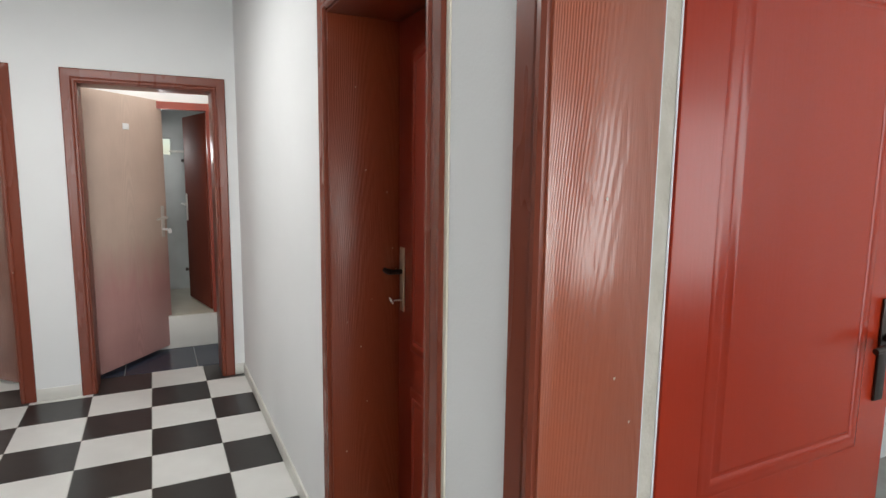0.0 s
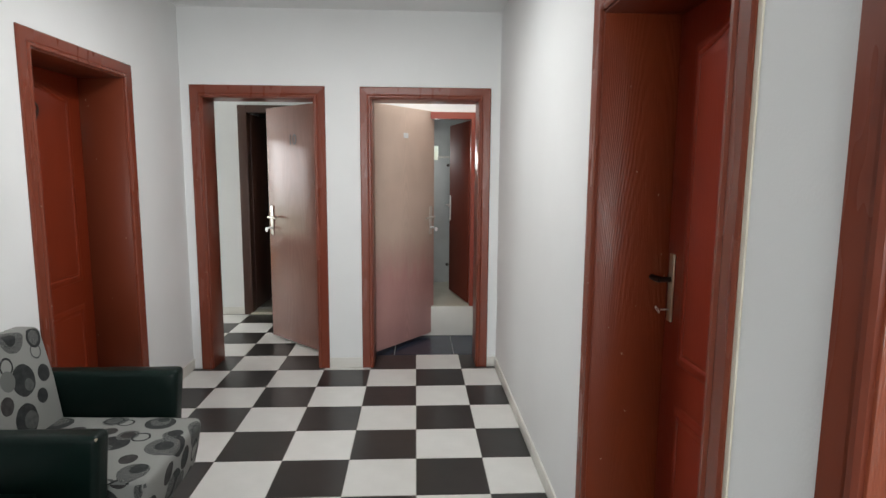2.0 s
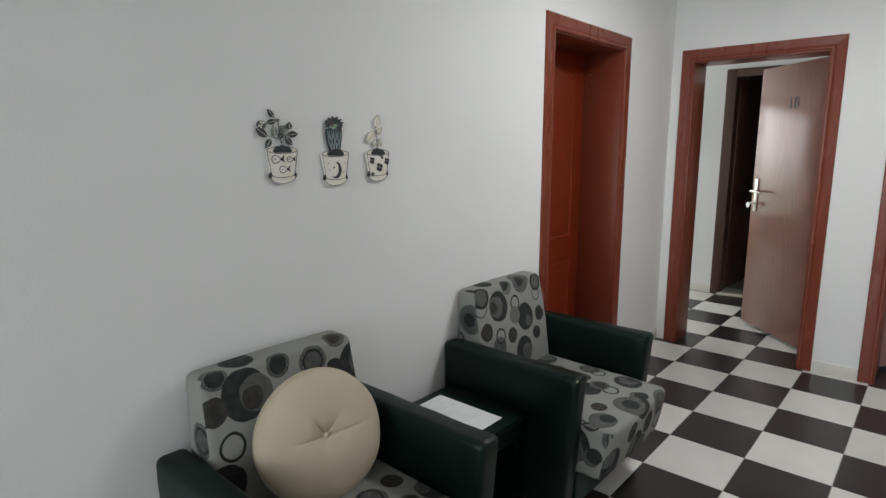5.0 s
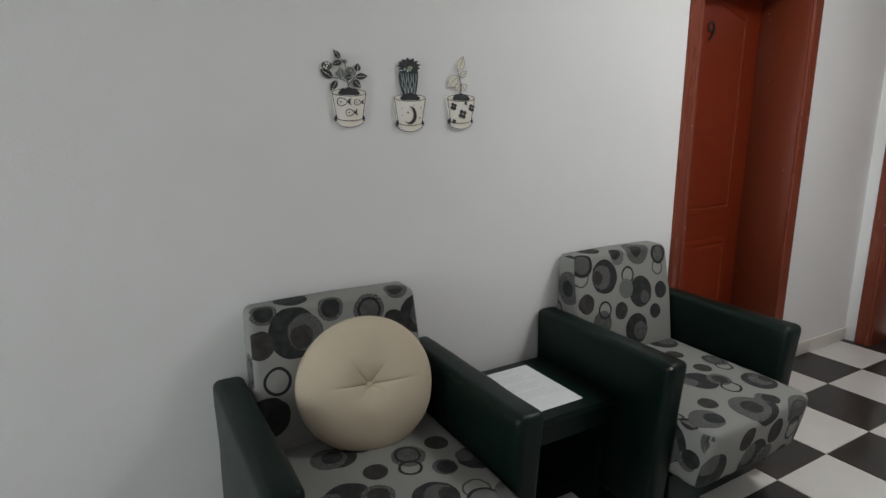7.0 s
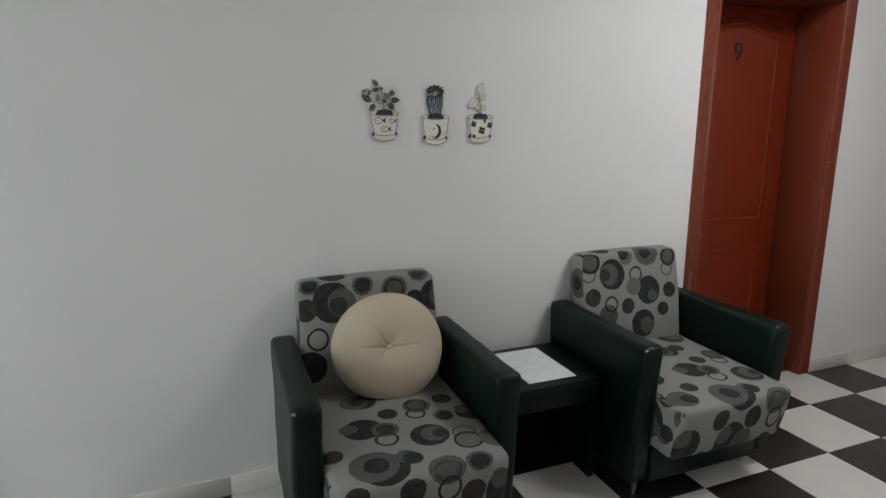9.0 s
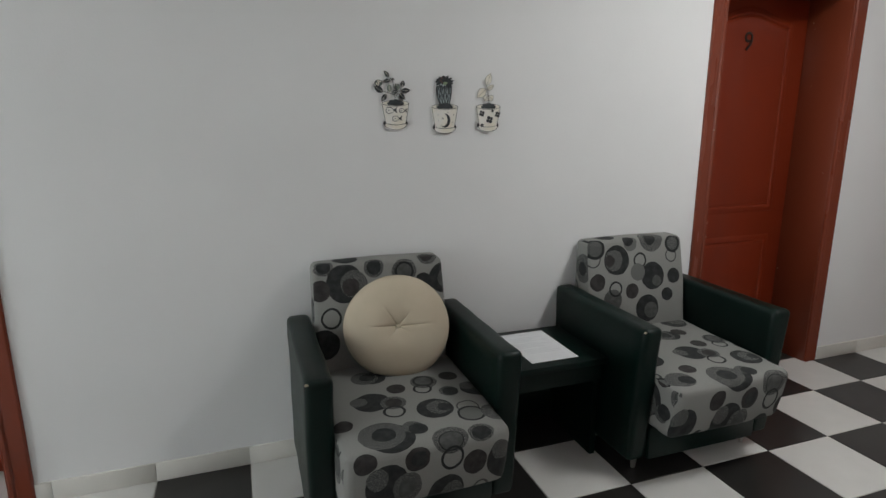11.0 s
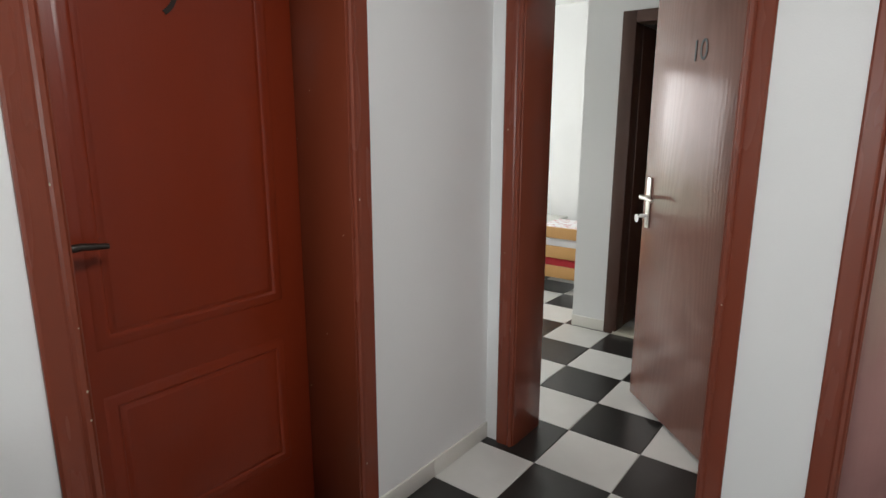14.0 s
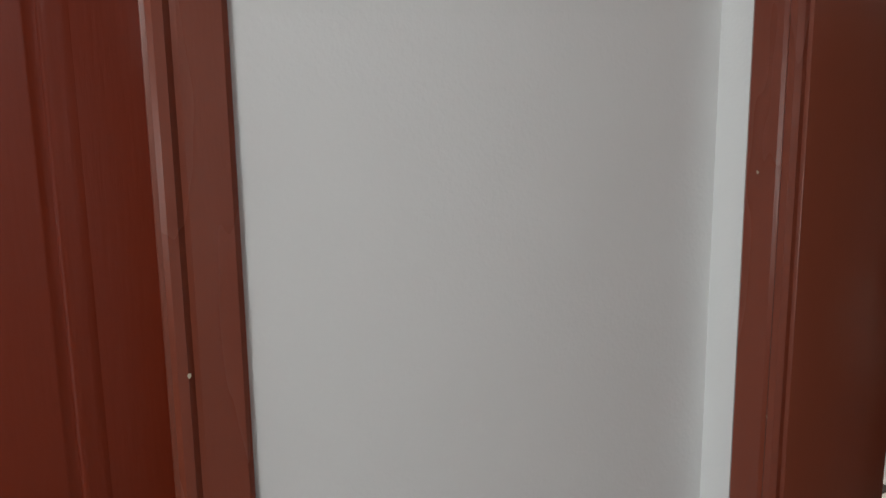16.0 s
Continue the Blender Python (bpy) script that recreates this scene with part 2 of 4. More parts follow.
# ---- mesh helpers ----
def box_into(bm, lo, hi, m=None):
    """A plain box added to bm, turned by m if given. Returns its vertices."""
    vs = [bm.verts.new((x, y, z)) for z in (lo[2], hi[2]) for y in (lo[1], hi[1]) for x in (lo[0], hi[0])]
    for f in ((0, 2, 3, 1), (4, 5, 7, 6), (0, 1, 5, 4), (2, 6, 7, 3), (0, 4, 6, 2), (1, 3, 7, 5)):
        bm.faces.new([vs[i] for i in f])
    if m is not None:
        bmesh.ops.transform(bm, matrix=m, verts=vs)
    return vs


def soften(bm, width, segments=2, verts=None):
    keep = set(verts) if verts else None
    bm.normal_update()
    edges = [e for e in bm.edges if e.is_manifold and e.calc_face_angle(0) > 0.6 and (keep is None or (e.verts[0] in keep and e.verts[1] in keep))]
    bmesh.ops.bevel(bm, geom=edges, offset=width, segments=segments, profile=0.5, affect="EDGES", clamp_overlap=True)


def part(name, bm, mat, parent=None, label="", smooth=False, m=None):
    """Links bm as one mesh object."""
    me = bpy.data.meshes.new(name)
    bmesh.ops.recalc_face_normals(bm, faces=bm.faces)
    bm.to_mesh(me)
    bm.free()
    for x in (mat if isinstance(mat, (list, tuple)) else [mat]):
        me.materials.append(x)
    if smooth:
        me.polygons.foreach_set("use_smooth", [True] * len(me.polygons))
        me.set_sharp_from_angle(angle=radians(40))
    ob = new(name, me)
    if parent is not None:
        ob.parent = parent
    if m is not None:
        ob.matrix_basis = m
    if label:
        ob["label"] = label
    return ob


def boxed(name, lo, hi, mat, parent=None, label="", bevel=0.0, m=None):
    bm = bmesh.new()
    box_into(bm, lo, hi)
    if bevel:
        soften(bm, bevel)
    return part(name, bm, mat, parent, label, bool(bevel), m)


def empty(name, m, label="", category="", group="", kind=""):
    ob = new(name)
    ob.empty_display_size = 0.1
    ob.matrix_basis = m
    return tagged(ob, label, category, group, kind)


def tube(bm, points, radius, sides=8, close=False):
    """A round tube along points."""
    pts = [Vector(p) for p in points]
    rings = []
    for i, p in enumerate(pts):
        a = pts[i - 1] if i else (pts[-1] if close else pts[0])
        b = pts[(i + 1) % len(pts)] if (i + 1 < len(pts) or close) else pts[-1]
        d = (b - a).normalized()
        u = d.orthogonal().normalized() if not rings else (rings[-1][1] - d * rings[-1][1].dot(d)).normalized()
        v = d.cross(u)
        r = radius[i] if isinstance(radius, (list, tuple)) else radius
        ring = [bm.verts.new(p + (u * math.cos(k * 2 * math.pi / sides) + v * math.sin(k * 2 * math.pi / sides)) * r) for k in range(sides)]
        rings.append((ring, u))
    n = len(rings)
    for i in range(n if close else n - 1):
        a, b = rings[i][0], rings[(i + 1) % n][0]
        for k in range(sides):
            bm.faces.new((a[k], a[(k + 1) % sides], b[(k + 1) % sides], b[k]))
    if not close:
        bm.faces.new(rings[0][0])
        bm.faces.new(rings[-1][0])


def disc(bm, cx, cz, rx, rz, y0, y1, sides=24):
    """A flat elliptical slab facing -y."""
    a = [bm.verts.new((cx + rx * math.cos(k * 2 * math.pi / sides), y0, cz + rz * math.sin(k * 2 * math.pi / sides))) for k in range(sides)]
    b = [bm.verts.new((v.co.x, y1, v.co.z)) for v in a]
    bm.faces.new(a)
    bm.faces.new(b)
    for k in range(sides):
        bm.faces.new((a[k], a[(k + 1) % sides], b[(k + 1) % sides], b[k]))


# ---- shell of the place ----
def wall(name, lo, hi, axis, openings, mat=WALL):
    """A solid wall from lo to hi, with openings (start, end, bottom, top) along the axis ('x' or 'y') that go right through."""
    bm = bmesh.new()
    i = 0 if axis == "x" else 1
    cuts = sorted({lo[i], hi[i], *[o[0] for o in openings], *[o[1] for o in openings]})
    for a, b in zip(cuts, cuts[1:]):
        here = [o for o in openings if o[0] <= a and o[1] >= b]
        spans = [(lo[2], here[0][2]), (here[0][3], hi[2])] if here else [(lo[2], hi[2])]
        for z0, z1 in spans:
            if z1 - z0 > 0.001:
                l2, h2 = list(lo), list(hi)
                l2[i], h2[i], l2[2], h2[2] = a, b, z0, z1
                box_into(bm, l2, h2)
    bmesh.ops.remove_doubles(bm, verts=bm.verts, dist=0.0001)
    inner = [f for f in bm.faces if all(len(e.link_faces) > 2 for e in f.edges)]
    if inner:
        bmesh.ops.delete(bm, geom=inner, context="FACES_ONLY")
    ob = part(name, bm, mat)
    ob["kind"] = "structure"
    return ob


OW, OT = 0.065, 1.945          # width of a casing, top of an opening
N10 = (-1.483, -0.695)         # opening of the door to room ten
NSH = (-0.326, 0.458)          # opening of the door to the showers
WD = (-1.528, -0.718)          # opening of the west door, along y
WD2 = (-5.26, -4.45)          # opening of the second west door
ED = (-2.997, -2.195)          # opening of the closed east door
EO = (-4.23, -3.375)           # opening of the open east door

wall("wall_north", (-5.2, 0.05, 0), (0.59, 0.285, CEIL), "x", [(N10[0], N10[1], 0, OT), (NSH[0], NSH[1], 0, OT)])
wall("wall_west", (-1.93, SOUTH, 0), (WEST, 0.05, CEIL), "y", [(WD2[0], WD2[1], 0, OT), (WD[0], WD[1], 0, OT)])
wall("wall_east", (EAST, SOUTH, 0), (0.86, 2.95, CEIL), "y", [(EO[0], EO[1], 0, OT), (ED[0], ED[1], 0, OT)])
# Unseen end wall; its opening is made for the added south fill.
wall("wall_south", (-1.93, SOUTH - 0.25, 0), (0.86, SOUTH, CEIL), "x", [(-1.45, 0.45, 0.75, 2.25)])
wall("wall_ten_west", (-5.2, 0.285, 0), (-5.0, 3.5, CEIL), "y", [(0.45, 3.30, 0.40, 2.38)])
wall("wall_ten_north", (-5.2, 3.5, 0), (-1.95, 3.7, CEIL), "x", [])
wall("wall_ten_east", (-0.52, 0.285, 0), (-0.40, 3.2, CEIL), "y", [])
wall("wall_ten_block", (-1.95, 1.68, 0), (-0.52, 1.80, CEIL), "x", [(-1.65, -0.90, 0, 1.99)])
wall("wall_ten_block_side", (-1.95, 1.80, 0), (-1.83, 4.4, CEIL), "y", [])
# Near-black colour stands in for the unlit bathroom's darkness on its back wall.
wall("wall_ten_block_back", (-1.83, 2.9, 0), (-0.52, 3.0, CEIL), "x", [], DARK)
wall("wall_shower", (-0.40, 0.88, 0.265), (0.59, 0.96, CEIL), "x", [(-0.23, 0.47, 0.265, 1.905)])
wall("wall_shower_back", (-0.40, 2.0, 0), (0.59, 2.12, CEIL), "x", [(-0.10, 0.235, 1.555, 1.705)], TILE_PALE)
wall("wall_shower_side", (0.515, 0.285, 0), (0.59, 0.88, CEIL), "y", [])
wall("wall_east_room_south", (0.86, -6.2, 0), (3.8, -6.0, CEIL), "x", [(1.9, 3.3, 0.95, 2.40)])
wall("wall_east_room_east", (3.6, -6.0, 0), (3.8, -2.4, CEIL), "y", [])
wall("wall_east_room_north", (0.86, -2.6, 0), (3.6, -2.4, CEIL), "x", [])
boxed("wall_west_closure", (-2.2, -5.4, 0), (-2.0, -0.5, CEIL), WALL)["kind"] = "structure"
boxed("wall_east_closure", (0.95, -2.4, 0), (1.1, -1.9, CEIL), WALL)["kind"] = "structure"

c = boxed("ceiling", (-5.2, -8.65, CEIL), (3.8, 4.6, CEIL + 0.2), CEILING)
c["kind"] = "structure"
floor = boxed("floor", (-5.2, -8.65, -0.15), (3.8, 4.6, -0.004), GROUT)
floor["kind"] = "structure"


# ---- doors ----
def casing(name, parent, a, b, top, turn, side=0.0):
    """A moulded frame round an opening from a to b along x, standing on the face y = 0 and rising to -y."""
    bm = bmesh.new()
    outline = lambda d: [(a - d, 0), (a - d, top + d), (b + d, top + d), (b + d, 0)]
    steps = [(-0.012, 0.0), (-0.012, 0.008), (-0.006, 0.014), (0.004, 0.014), (0.010, 0.008), (0.016, 0.010), (OW - 0.006, 0.013), (OW, 0.008), (OW, 0.0)]
    rings = [[bm.verts.new((x, -h, z)) for x, z in outline(d)] for d, h in steps]
    for r, s in zip(rings, rings[1:]):
        for k in range(3):
            bm.faces.new((r[k], r[k + 1], s[k + 1], s[k]))
    for k in range(3):
        bm.faces.new((rings[-1][k], rings[-1][k + 1], rings[0][k + 1], rings[0][k]))
    return part(name, bm, CASING, parent, "", False)


def lining(parent, a, b, top, depth, mat, stop=None, thick=0.018):
    """The three boards that line an opening, and the stop bead behind which the leaf shuts."""
    for name, lo, hi in (("side_lining", (a, 0.0, 0), (a + thick, depth, top - thick)), ("side_lining", (b - thick, 0.0, 0), (b, depth, top - thick)),
                         ("head_lining", (a, 0.0, top - thick), (b, depth, top))):
        boxed(name, lo, hi, mat, parent, "", 0.0015)
    if stop is not None:
        bm = bmesh.new()
        box_into(bm, (a + thick, stop - 0.03, 0), (a + thick + 0.012, stop, top - thick))
        box_into(bm, (b - thick - 0.012, stop - 0.03, 0), (b - thick, stop, top - thick))
        box_into(bm, (a + thick + 0.012, stop - 0.03, top - thick - 0.012), (b - thick - 0.012, stop, top - thick))
        part("stop_bead", bm, mat, parent)


def inset_ring(pts, d):
    out = []
    n = len(pts)
    for i in range(n):
        p0, p1, p2 = (Vector(pts[j % n]) for j in (i - 1, i, i + 1))
        e1, e2 = (p1 - p0).normalized(), (p2 - p1).normalized()
        n1, n2 = Vector((-e1.y, e1.x)), Vector((-e2.y, e2.x))
        b = (n1 + n2).normalized()
        out.append(p1 + b * (d / max(0.35, b.dot(n1))))
    return out


def raised_panel(name, parent, pts, y, mat):
    """A moulded panel on a leaf's face at y, facing -y. pts run anticlockwise in (x, z)."""
    bm = bmesh.new()
    rings = [[bm.verts.new((p.x, y - h, p.y)) for p in inset_ring(pts, d)]
             for d, h in ((0.0, -0.001), (0.002, 0.0005), (0.014, 0.0026), (0.025, 0.0056), (0.029, 0.0062), (0.034, 0.0035), (0.038, 0.0004), (0.041, 0.0006), (0.050, 0.0068), (0.054, 0.0072))]
    n = len(pts)
    for r, s in zip(rings, rings[1:]):
        for k in range(n):
            bm.faces.new((r[k], r[(k + 1) % n], s[(k + 1) % n], s[k]))
    bm.faces.new(rings[-1])
    return part(name, bm, mat, parent, "", True)


def panelled_leaf(parent, a, b, top, y, mat, bottom=0.012):
    """A leaf from a to b in the plane y, facing -y, with an arched panel over a square one."""
    leaf = boxed("leaf", (a, y, bottom), (b, y + 0.04, top), mat, parent, "", 0.003)
    l, r = a + 0.105, b - 0.092
    arch = [(l, 0.818), (r, 0.818), (r, 1.812)]
    mid, rise = (l + r) / 2, 0.062
    for k in range(1, 16):
        u = 1 - k / 8
        arch.append((mid + u * (r - l) / 2, 1.812 + rise * (0.5 + 0.5 * math.cos(math.pi * u))))
    arch.append((l, 1.812))
    raised_panel("upper_panel", leaf, arch, y, mat)
    raised_panel("lower_panel", leaf, [(l, 0.24), (r, 0.24), (r, 0.692), (l, 0.692)], y, mat)
    return leaf


def lever(parent, x, y, z, side, plate_mat, lever_mat, plate=(0.036, 0.24), drop=0.07, key=False, tag=False, keep=True):
    """A long lock plate with a lever handle on a leaf's face at y, pointing along side."""
    w, h = plate
    bm = bmesh.new()
    box_into(bm, (x - w / 2, y - 0.007, z - h * 0.62), (x + w / 2, y, z + h * 0.38))
    soften(bm, 0.003)
    part("lock_plate", bm, plate_mat, parent, "", True)
    bm = bmesh.new()
    tube(bm, [(x, y - 0.004, z), (x, y - 0.045, z)], 0.009, 10)
    tube(bm, [(x, y - 0.042, z), (x + side * 0.02, y - 0.05, z), (x + side * 0.06, y - 0.052, z + 0.002), (x + side * 0.12, y - 0.048, z - 0.006)], [0.010, 0.010, 0.009, 0.007], 10)
    part("handle", bm, lever_mat, parent, "", True)
    if key:
        bm = bmesh.new()
        tube(bm, [(x, y - 0.005, z - drop), (x, y - 0.035, z - drop)], 0.003, 6)
        tube(bm, [(x + 0.011 * math.cos(k), y - 0.045 - 0.006 * math.sin(k), z - drop + 0.011 * math.sin(k)) for k in np.linspace(0, 2 * math.pi, 11)[:-1]], 0.0018, 6, True)
        part("key", bm, CHROME, parent, "", True)
    if tag:
        bm = bmesh.new()
        tube(bm, [(x, y - 0.005, z - drop), (x, y - 0.04, z - drop)], 0.009, 12)
        disc(bm, x - side * 0.022, z - drop - 0.015, 0.020, 0.020, y - 0.046, y - 0.042)
        part("key_tag", bm, LABEL, parent, "round pale key tag", False)


def flat_text(name, parent, words, size, m, mat, depth=0.001):
    cu = bpy.data.curves.new(name, "FONT")
    cu.body, cu.size, cu.extrude, cu.align_x, cu.align_y = words, size, depth, "CENTER", "CENTER"
    ob = new(name, cu)
    ob.data.materials.append(mat)
    ob.parent = parent
    ob.matrix_basis = m
    return ob


# every door is built facing -y in its own space: x to the viewer's right
def door_frame(name, at, turn, width, depth, label, jamb):
    d = empty(name, pose(*at, 0, 0, turn), label, "door", "", "structure")
    casing("casing", d, 0, width, OT, turn)
    return d


# the two north doors, seen from the corridor
d = door_frame("door_1", (N10[0], 0.05, 0), 0, N10[1] - N10[0], 0.27, "open mahogany laminate door with the number ten in a red-brown frame", CASING)
w = N10[1] - N10[0]
lining(d, 0, w, OT, 0.235, JAMB_NORTH)
a10 = math.atan2(0.83 - 0.315, -1.228 + 0.713)
leaf_m = pose(w - 0.018, 0.265, 0, 0, 0, math.degrees(a10) - 180)
bm = bmesh.new()
box_into(bm, (-0.735, -0.0, 0.03), (0.0, 0.04, 1.935))
soften(bm, 0.002)
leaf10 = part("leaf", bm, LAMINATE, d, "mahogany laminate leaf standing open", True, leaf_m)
lever(leaf10, -0.685, 0.0, 1.05, 1, CHROME, CHROME, (0.036, 0.24), 0.09, tag=True)
flat_text("number", leaf10, "10", 0.115, pose(-0.36, -0.002, 1.67, 90, 0, 0), NUMBER)

d = door_frame("door_2", (NSH[0], 0.05, 0), 0, NSH[1] - NSH[0], 0.27, "open mahogany door to the shower, pale with sheen, in a red-brown frame", CASING)
w = NSH[1] - NSH[0]
lining(d, 0, w, OT, 0.235, JAMB_NORTH)
ash = math.atan2(0.90 - 0.315, 0.155 + 0.308)
bm = bmesh.new()
box_into(bm, (0.0, -0.0, 0.03), (0.745, 0.04, 1.935))
soften(bm, 0.002)
leafsh = part("leaf", bm, LAMINATE_PALE, d, "mahogany laminate leaf standing open, sheen in its colour", True, pose(0.018, 0.265, 0, 0, 0, math.degrees(ash)))
lever(leafsh, 0.695, 0.0, 1.05, -1, CHROME, CHROME, (0.036, 0.24), 0.09, tag=True)
boxed("door_plate", (0.335, -0.003, 1.695), (0.395, 0.0, 1.737), LABEL, leafsh, "small blank white plate", 0.001)

# the west door with the number nine; its own x runs north, its -y points east
d = door_frame("door_3", (WEST, WD[0], 0), 90, WD[1] - WD[0], 0.3, "closed red panelled door with the number nine, behind an armchair", CASING)
w = WD[1] - WD[0]
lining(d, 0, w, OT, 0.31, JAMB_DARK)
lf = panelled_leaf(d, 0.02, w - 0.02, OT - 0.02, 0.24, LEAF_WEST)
lever(lf, 0.045, 0.24, 1.10, 1, BRONZE, BRONZE)
flat_text("number", lf, "9", 0.13, pose(0.393, 0.2295, 1.70, 90, 0, 0), BRONZE)

d = door_frame("door_4", (WEST, WD2[0], 0), 90, WD2[1] - WD2[0], 0.3, "closed red panelled door in a red-brown frame", CASING)
w = WD2[1] - WD2[0]
lining(d, 0, w, OT, 0.31, JAMB_DARK)
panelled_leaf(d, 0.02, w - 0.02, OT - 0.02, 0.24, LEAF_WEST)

# the closed east door; its own x runs south, its -y points west
d = door_frame("door_5", (EAST, ED[1], 0), -90, ED[1] - ED[0], 0.3, "closed red panelled door with a key in the lock", CASING)
w = ED[1] - ED[0]
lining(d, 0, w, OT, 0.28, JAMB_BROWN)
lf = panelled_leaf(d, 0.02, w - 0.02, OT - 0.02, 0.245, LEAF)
lever(lf, 0.062, 0.245, 1.085, -1, BRASS, BRONZE, (0.034, 0.225), 0.10, key=True)
flat_text("number", lf, "1", 0.13, pose(0.40, 0.2345, 1.70, 90, 0, 0), BRONZE)

boxed("caulk_line", (-0.078, -0.004, 0), (-0.065, 0.0, OT + 0.066), CAULK, d, "cream paint line beside the frame")
boxed("caulk_line", (w + OW, -0.004, 0), (w + OW + 0.014, 0.0, OT + 0.066), CAULK, d, "cream paint line beside the frame")

# the open east door
d = door_frame("door_6", (EAST, EO[1], 0), -90, EO[1] - EO[0], 0.3, "open red panelled door swung back into a bright room", CASING)
w = EO[1] - EO[0]
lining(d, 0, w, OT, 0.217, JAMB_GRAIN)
boxed("bare_edge", (0.0, 0.219, 0), (0.0155, 0.252, OT - 0.02), PLASTER_EDGE, d, "bare grey edge of the frame")
boxed("paint_line", (0.0, 0.252, 0), (0.0175, 0.256, OT - 0.02), PAPER, d, "white line of filler along the frame")
boxed("filler_line", (0.0, 0.217, 0), (0.0172, 0.219, OT - 0.02), PAPER, d, "white line of filler along the frame")
# The lighter red stands for daylight falling on this leaf.
lf6 = boxed("leaf", (0.0, -0.0, 0.012), (0.745, 0.04, OT - 0.02), LEAF_SUNLIT, d, "red panelled leaf with room light in its colour", 0.003, pose(0.018, 0.262, 0, 0, 0, 90))
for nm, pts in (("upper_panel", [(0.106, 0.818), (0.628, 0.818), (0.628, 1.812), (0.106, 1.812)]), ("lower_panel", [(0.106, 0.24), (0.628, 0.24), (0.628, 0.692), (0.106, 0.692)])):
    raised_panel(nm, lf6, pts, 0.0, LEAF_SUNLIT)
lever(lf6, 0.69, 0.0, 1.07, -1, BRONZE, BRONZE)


# ---- armchairs ----
def dotted_fabric(name, motifs, shift, repeat):
    """Grey upholstery printed with dark discs, crescents and rings of several sizes; it reads the cloth's own UV map, in metres."""
    m = material(name, (0.25, 0.25, 0.25), 0.9)
    t, n, l, p = nodes_of(m)
    uv = n.new("ShaderNodeUVMap").outputs["UV"]
    weave = noisy(m, uv, 900, 2)
    col = ramp(m, noisy(m, uv, 420, 3), [(0.3, (0.205, 0.206, 0.195)), (0.7, (0.262, 0.263, 0.248))])
    glitter = noisy(m, uv, 330, 2)
    speck = ramp(m, glitter, [(0.48, (0.034, 0.037, 0.036)), (0.68, (0.25, 0.25, 0.235))])

    def mix(fac, a, b):
        x = n.new("ShaderNodeMix")
        x.data_type = "RGBA"
        l.new(fac, x.inputs["Factor"])
        for sock, v in ((x.inputs["A"], a), (x.inputs["B"], b)):
            if isinstance(v, tuple):
                sock.default_value = (*v, 1)
            else:
                l.new(v, sock)
        return x.outputs["Result"]

    def below(dist, radius):
        return math_node(m, "LESS_THAN", dist, radius)

    def ring(dist, radius, half):
        return math_node(m, "LESS_THAN", math_node(m, "ABSOLUTE", math_node(m, "SUBTRACT", dist, radius), 0.0), half)

    # hand-cut looking edges
    wob = n.new("ShaderNodeTexNoise")
    wob.inputs["Scale"].default_value = 22
    l.new(uv, wob.inputs["Vector"])
    wobbly = n.new("ShaderNodeVectorMath")
    wobbly.operation = "MULTIPLY_ADD"
    l.new(wob.outputs["Color"], wobbly.inputs[0])
    wobbly.inputs[1].default_value = (0.009, 0.009, 0)
    l.new(uv, wobbly.inputs[2])

    def distance(u, v):
        """How far the cloth is from a motif's middle; the print repeats."""
        off, x, d = (n.new("ShaderNodeVectorMath") for _ in range(3))
        off.operation, x.operation, d.operation = "SUBTRACT", "WRAP", "LENGTH"
        l.new(wobbly.outputs[0], off.inputs[0])
        off.inputs[1].default_value = (u + 0.0045 + shift[0], v + 0.0045 + shift[1], 0)
        l.new(off.outputs[0], x.inputs[0])
        x.inputs[1].default_value, x.inputs[2].default_value = (repeat[0] / 2, repeat[1] / 2, 1), (-repeat[0] / 2, -repeat[1] / 2, -1)
        l.new(x.outputs[0], d.inputs[0])
        return d.outputs["Value"]

    paints = {"K": (0.011, 0.013, 0.013), "B": (0.021, 0.0185, 0.0175), "S": (0.115, 0.118, 0.112), "G": speck, "D": (0.055, 0.058, 0.055)}
    rubbed = noisy(m, uv, 38, 4)
    mottled = {k: ramp(m, rubbed, [(0.40, paints[k]), (0.72, tuple(c * 1.5 + 0.012 for c in paints[k]))]) for k in "KBD"}
    for u, v, radius, kind in motifs:
        far = distance(u, v)
        if kind == "R":
            col = mix(ring(far, radius - 0.0035, 0.0040), col, paints["K"])
        elif kind == "T":
            col = mix(ring(far, radius - 0.0025, 0.0028), col, paints["D"])
        else:
            col = mix(below(far, radius), col, paints[kind] if kind in "SG" else mottled[kind])
    l.new(col, p.inputs["Base Color"])
    bumpy(m, weave, 0.35, 0.001)
    return m


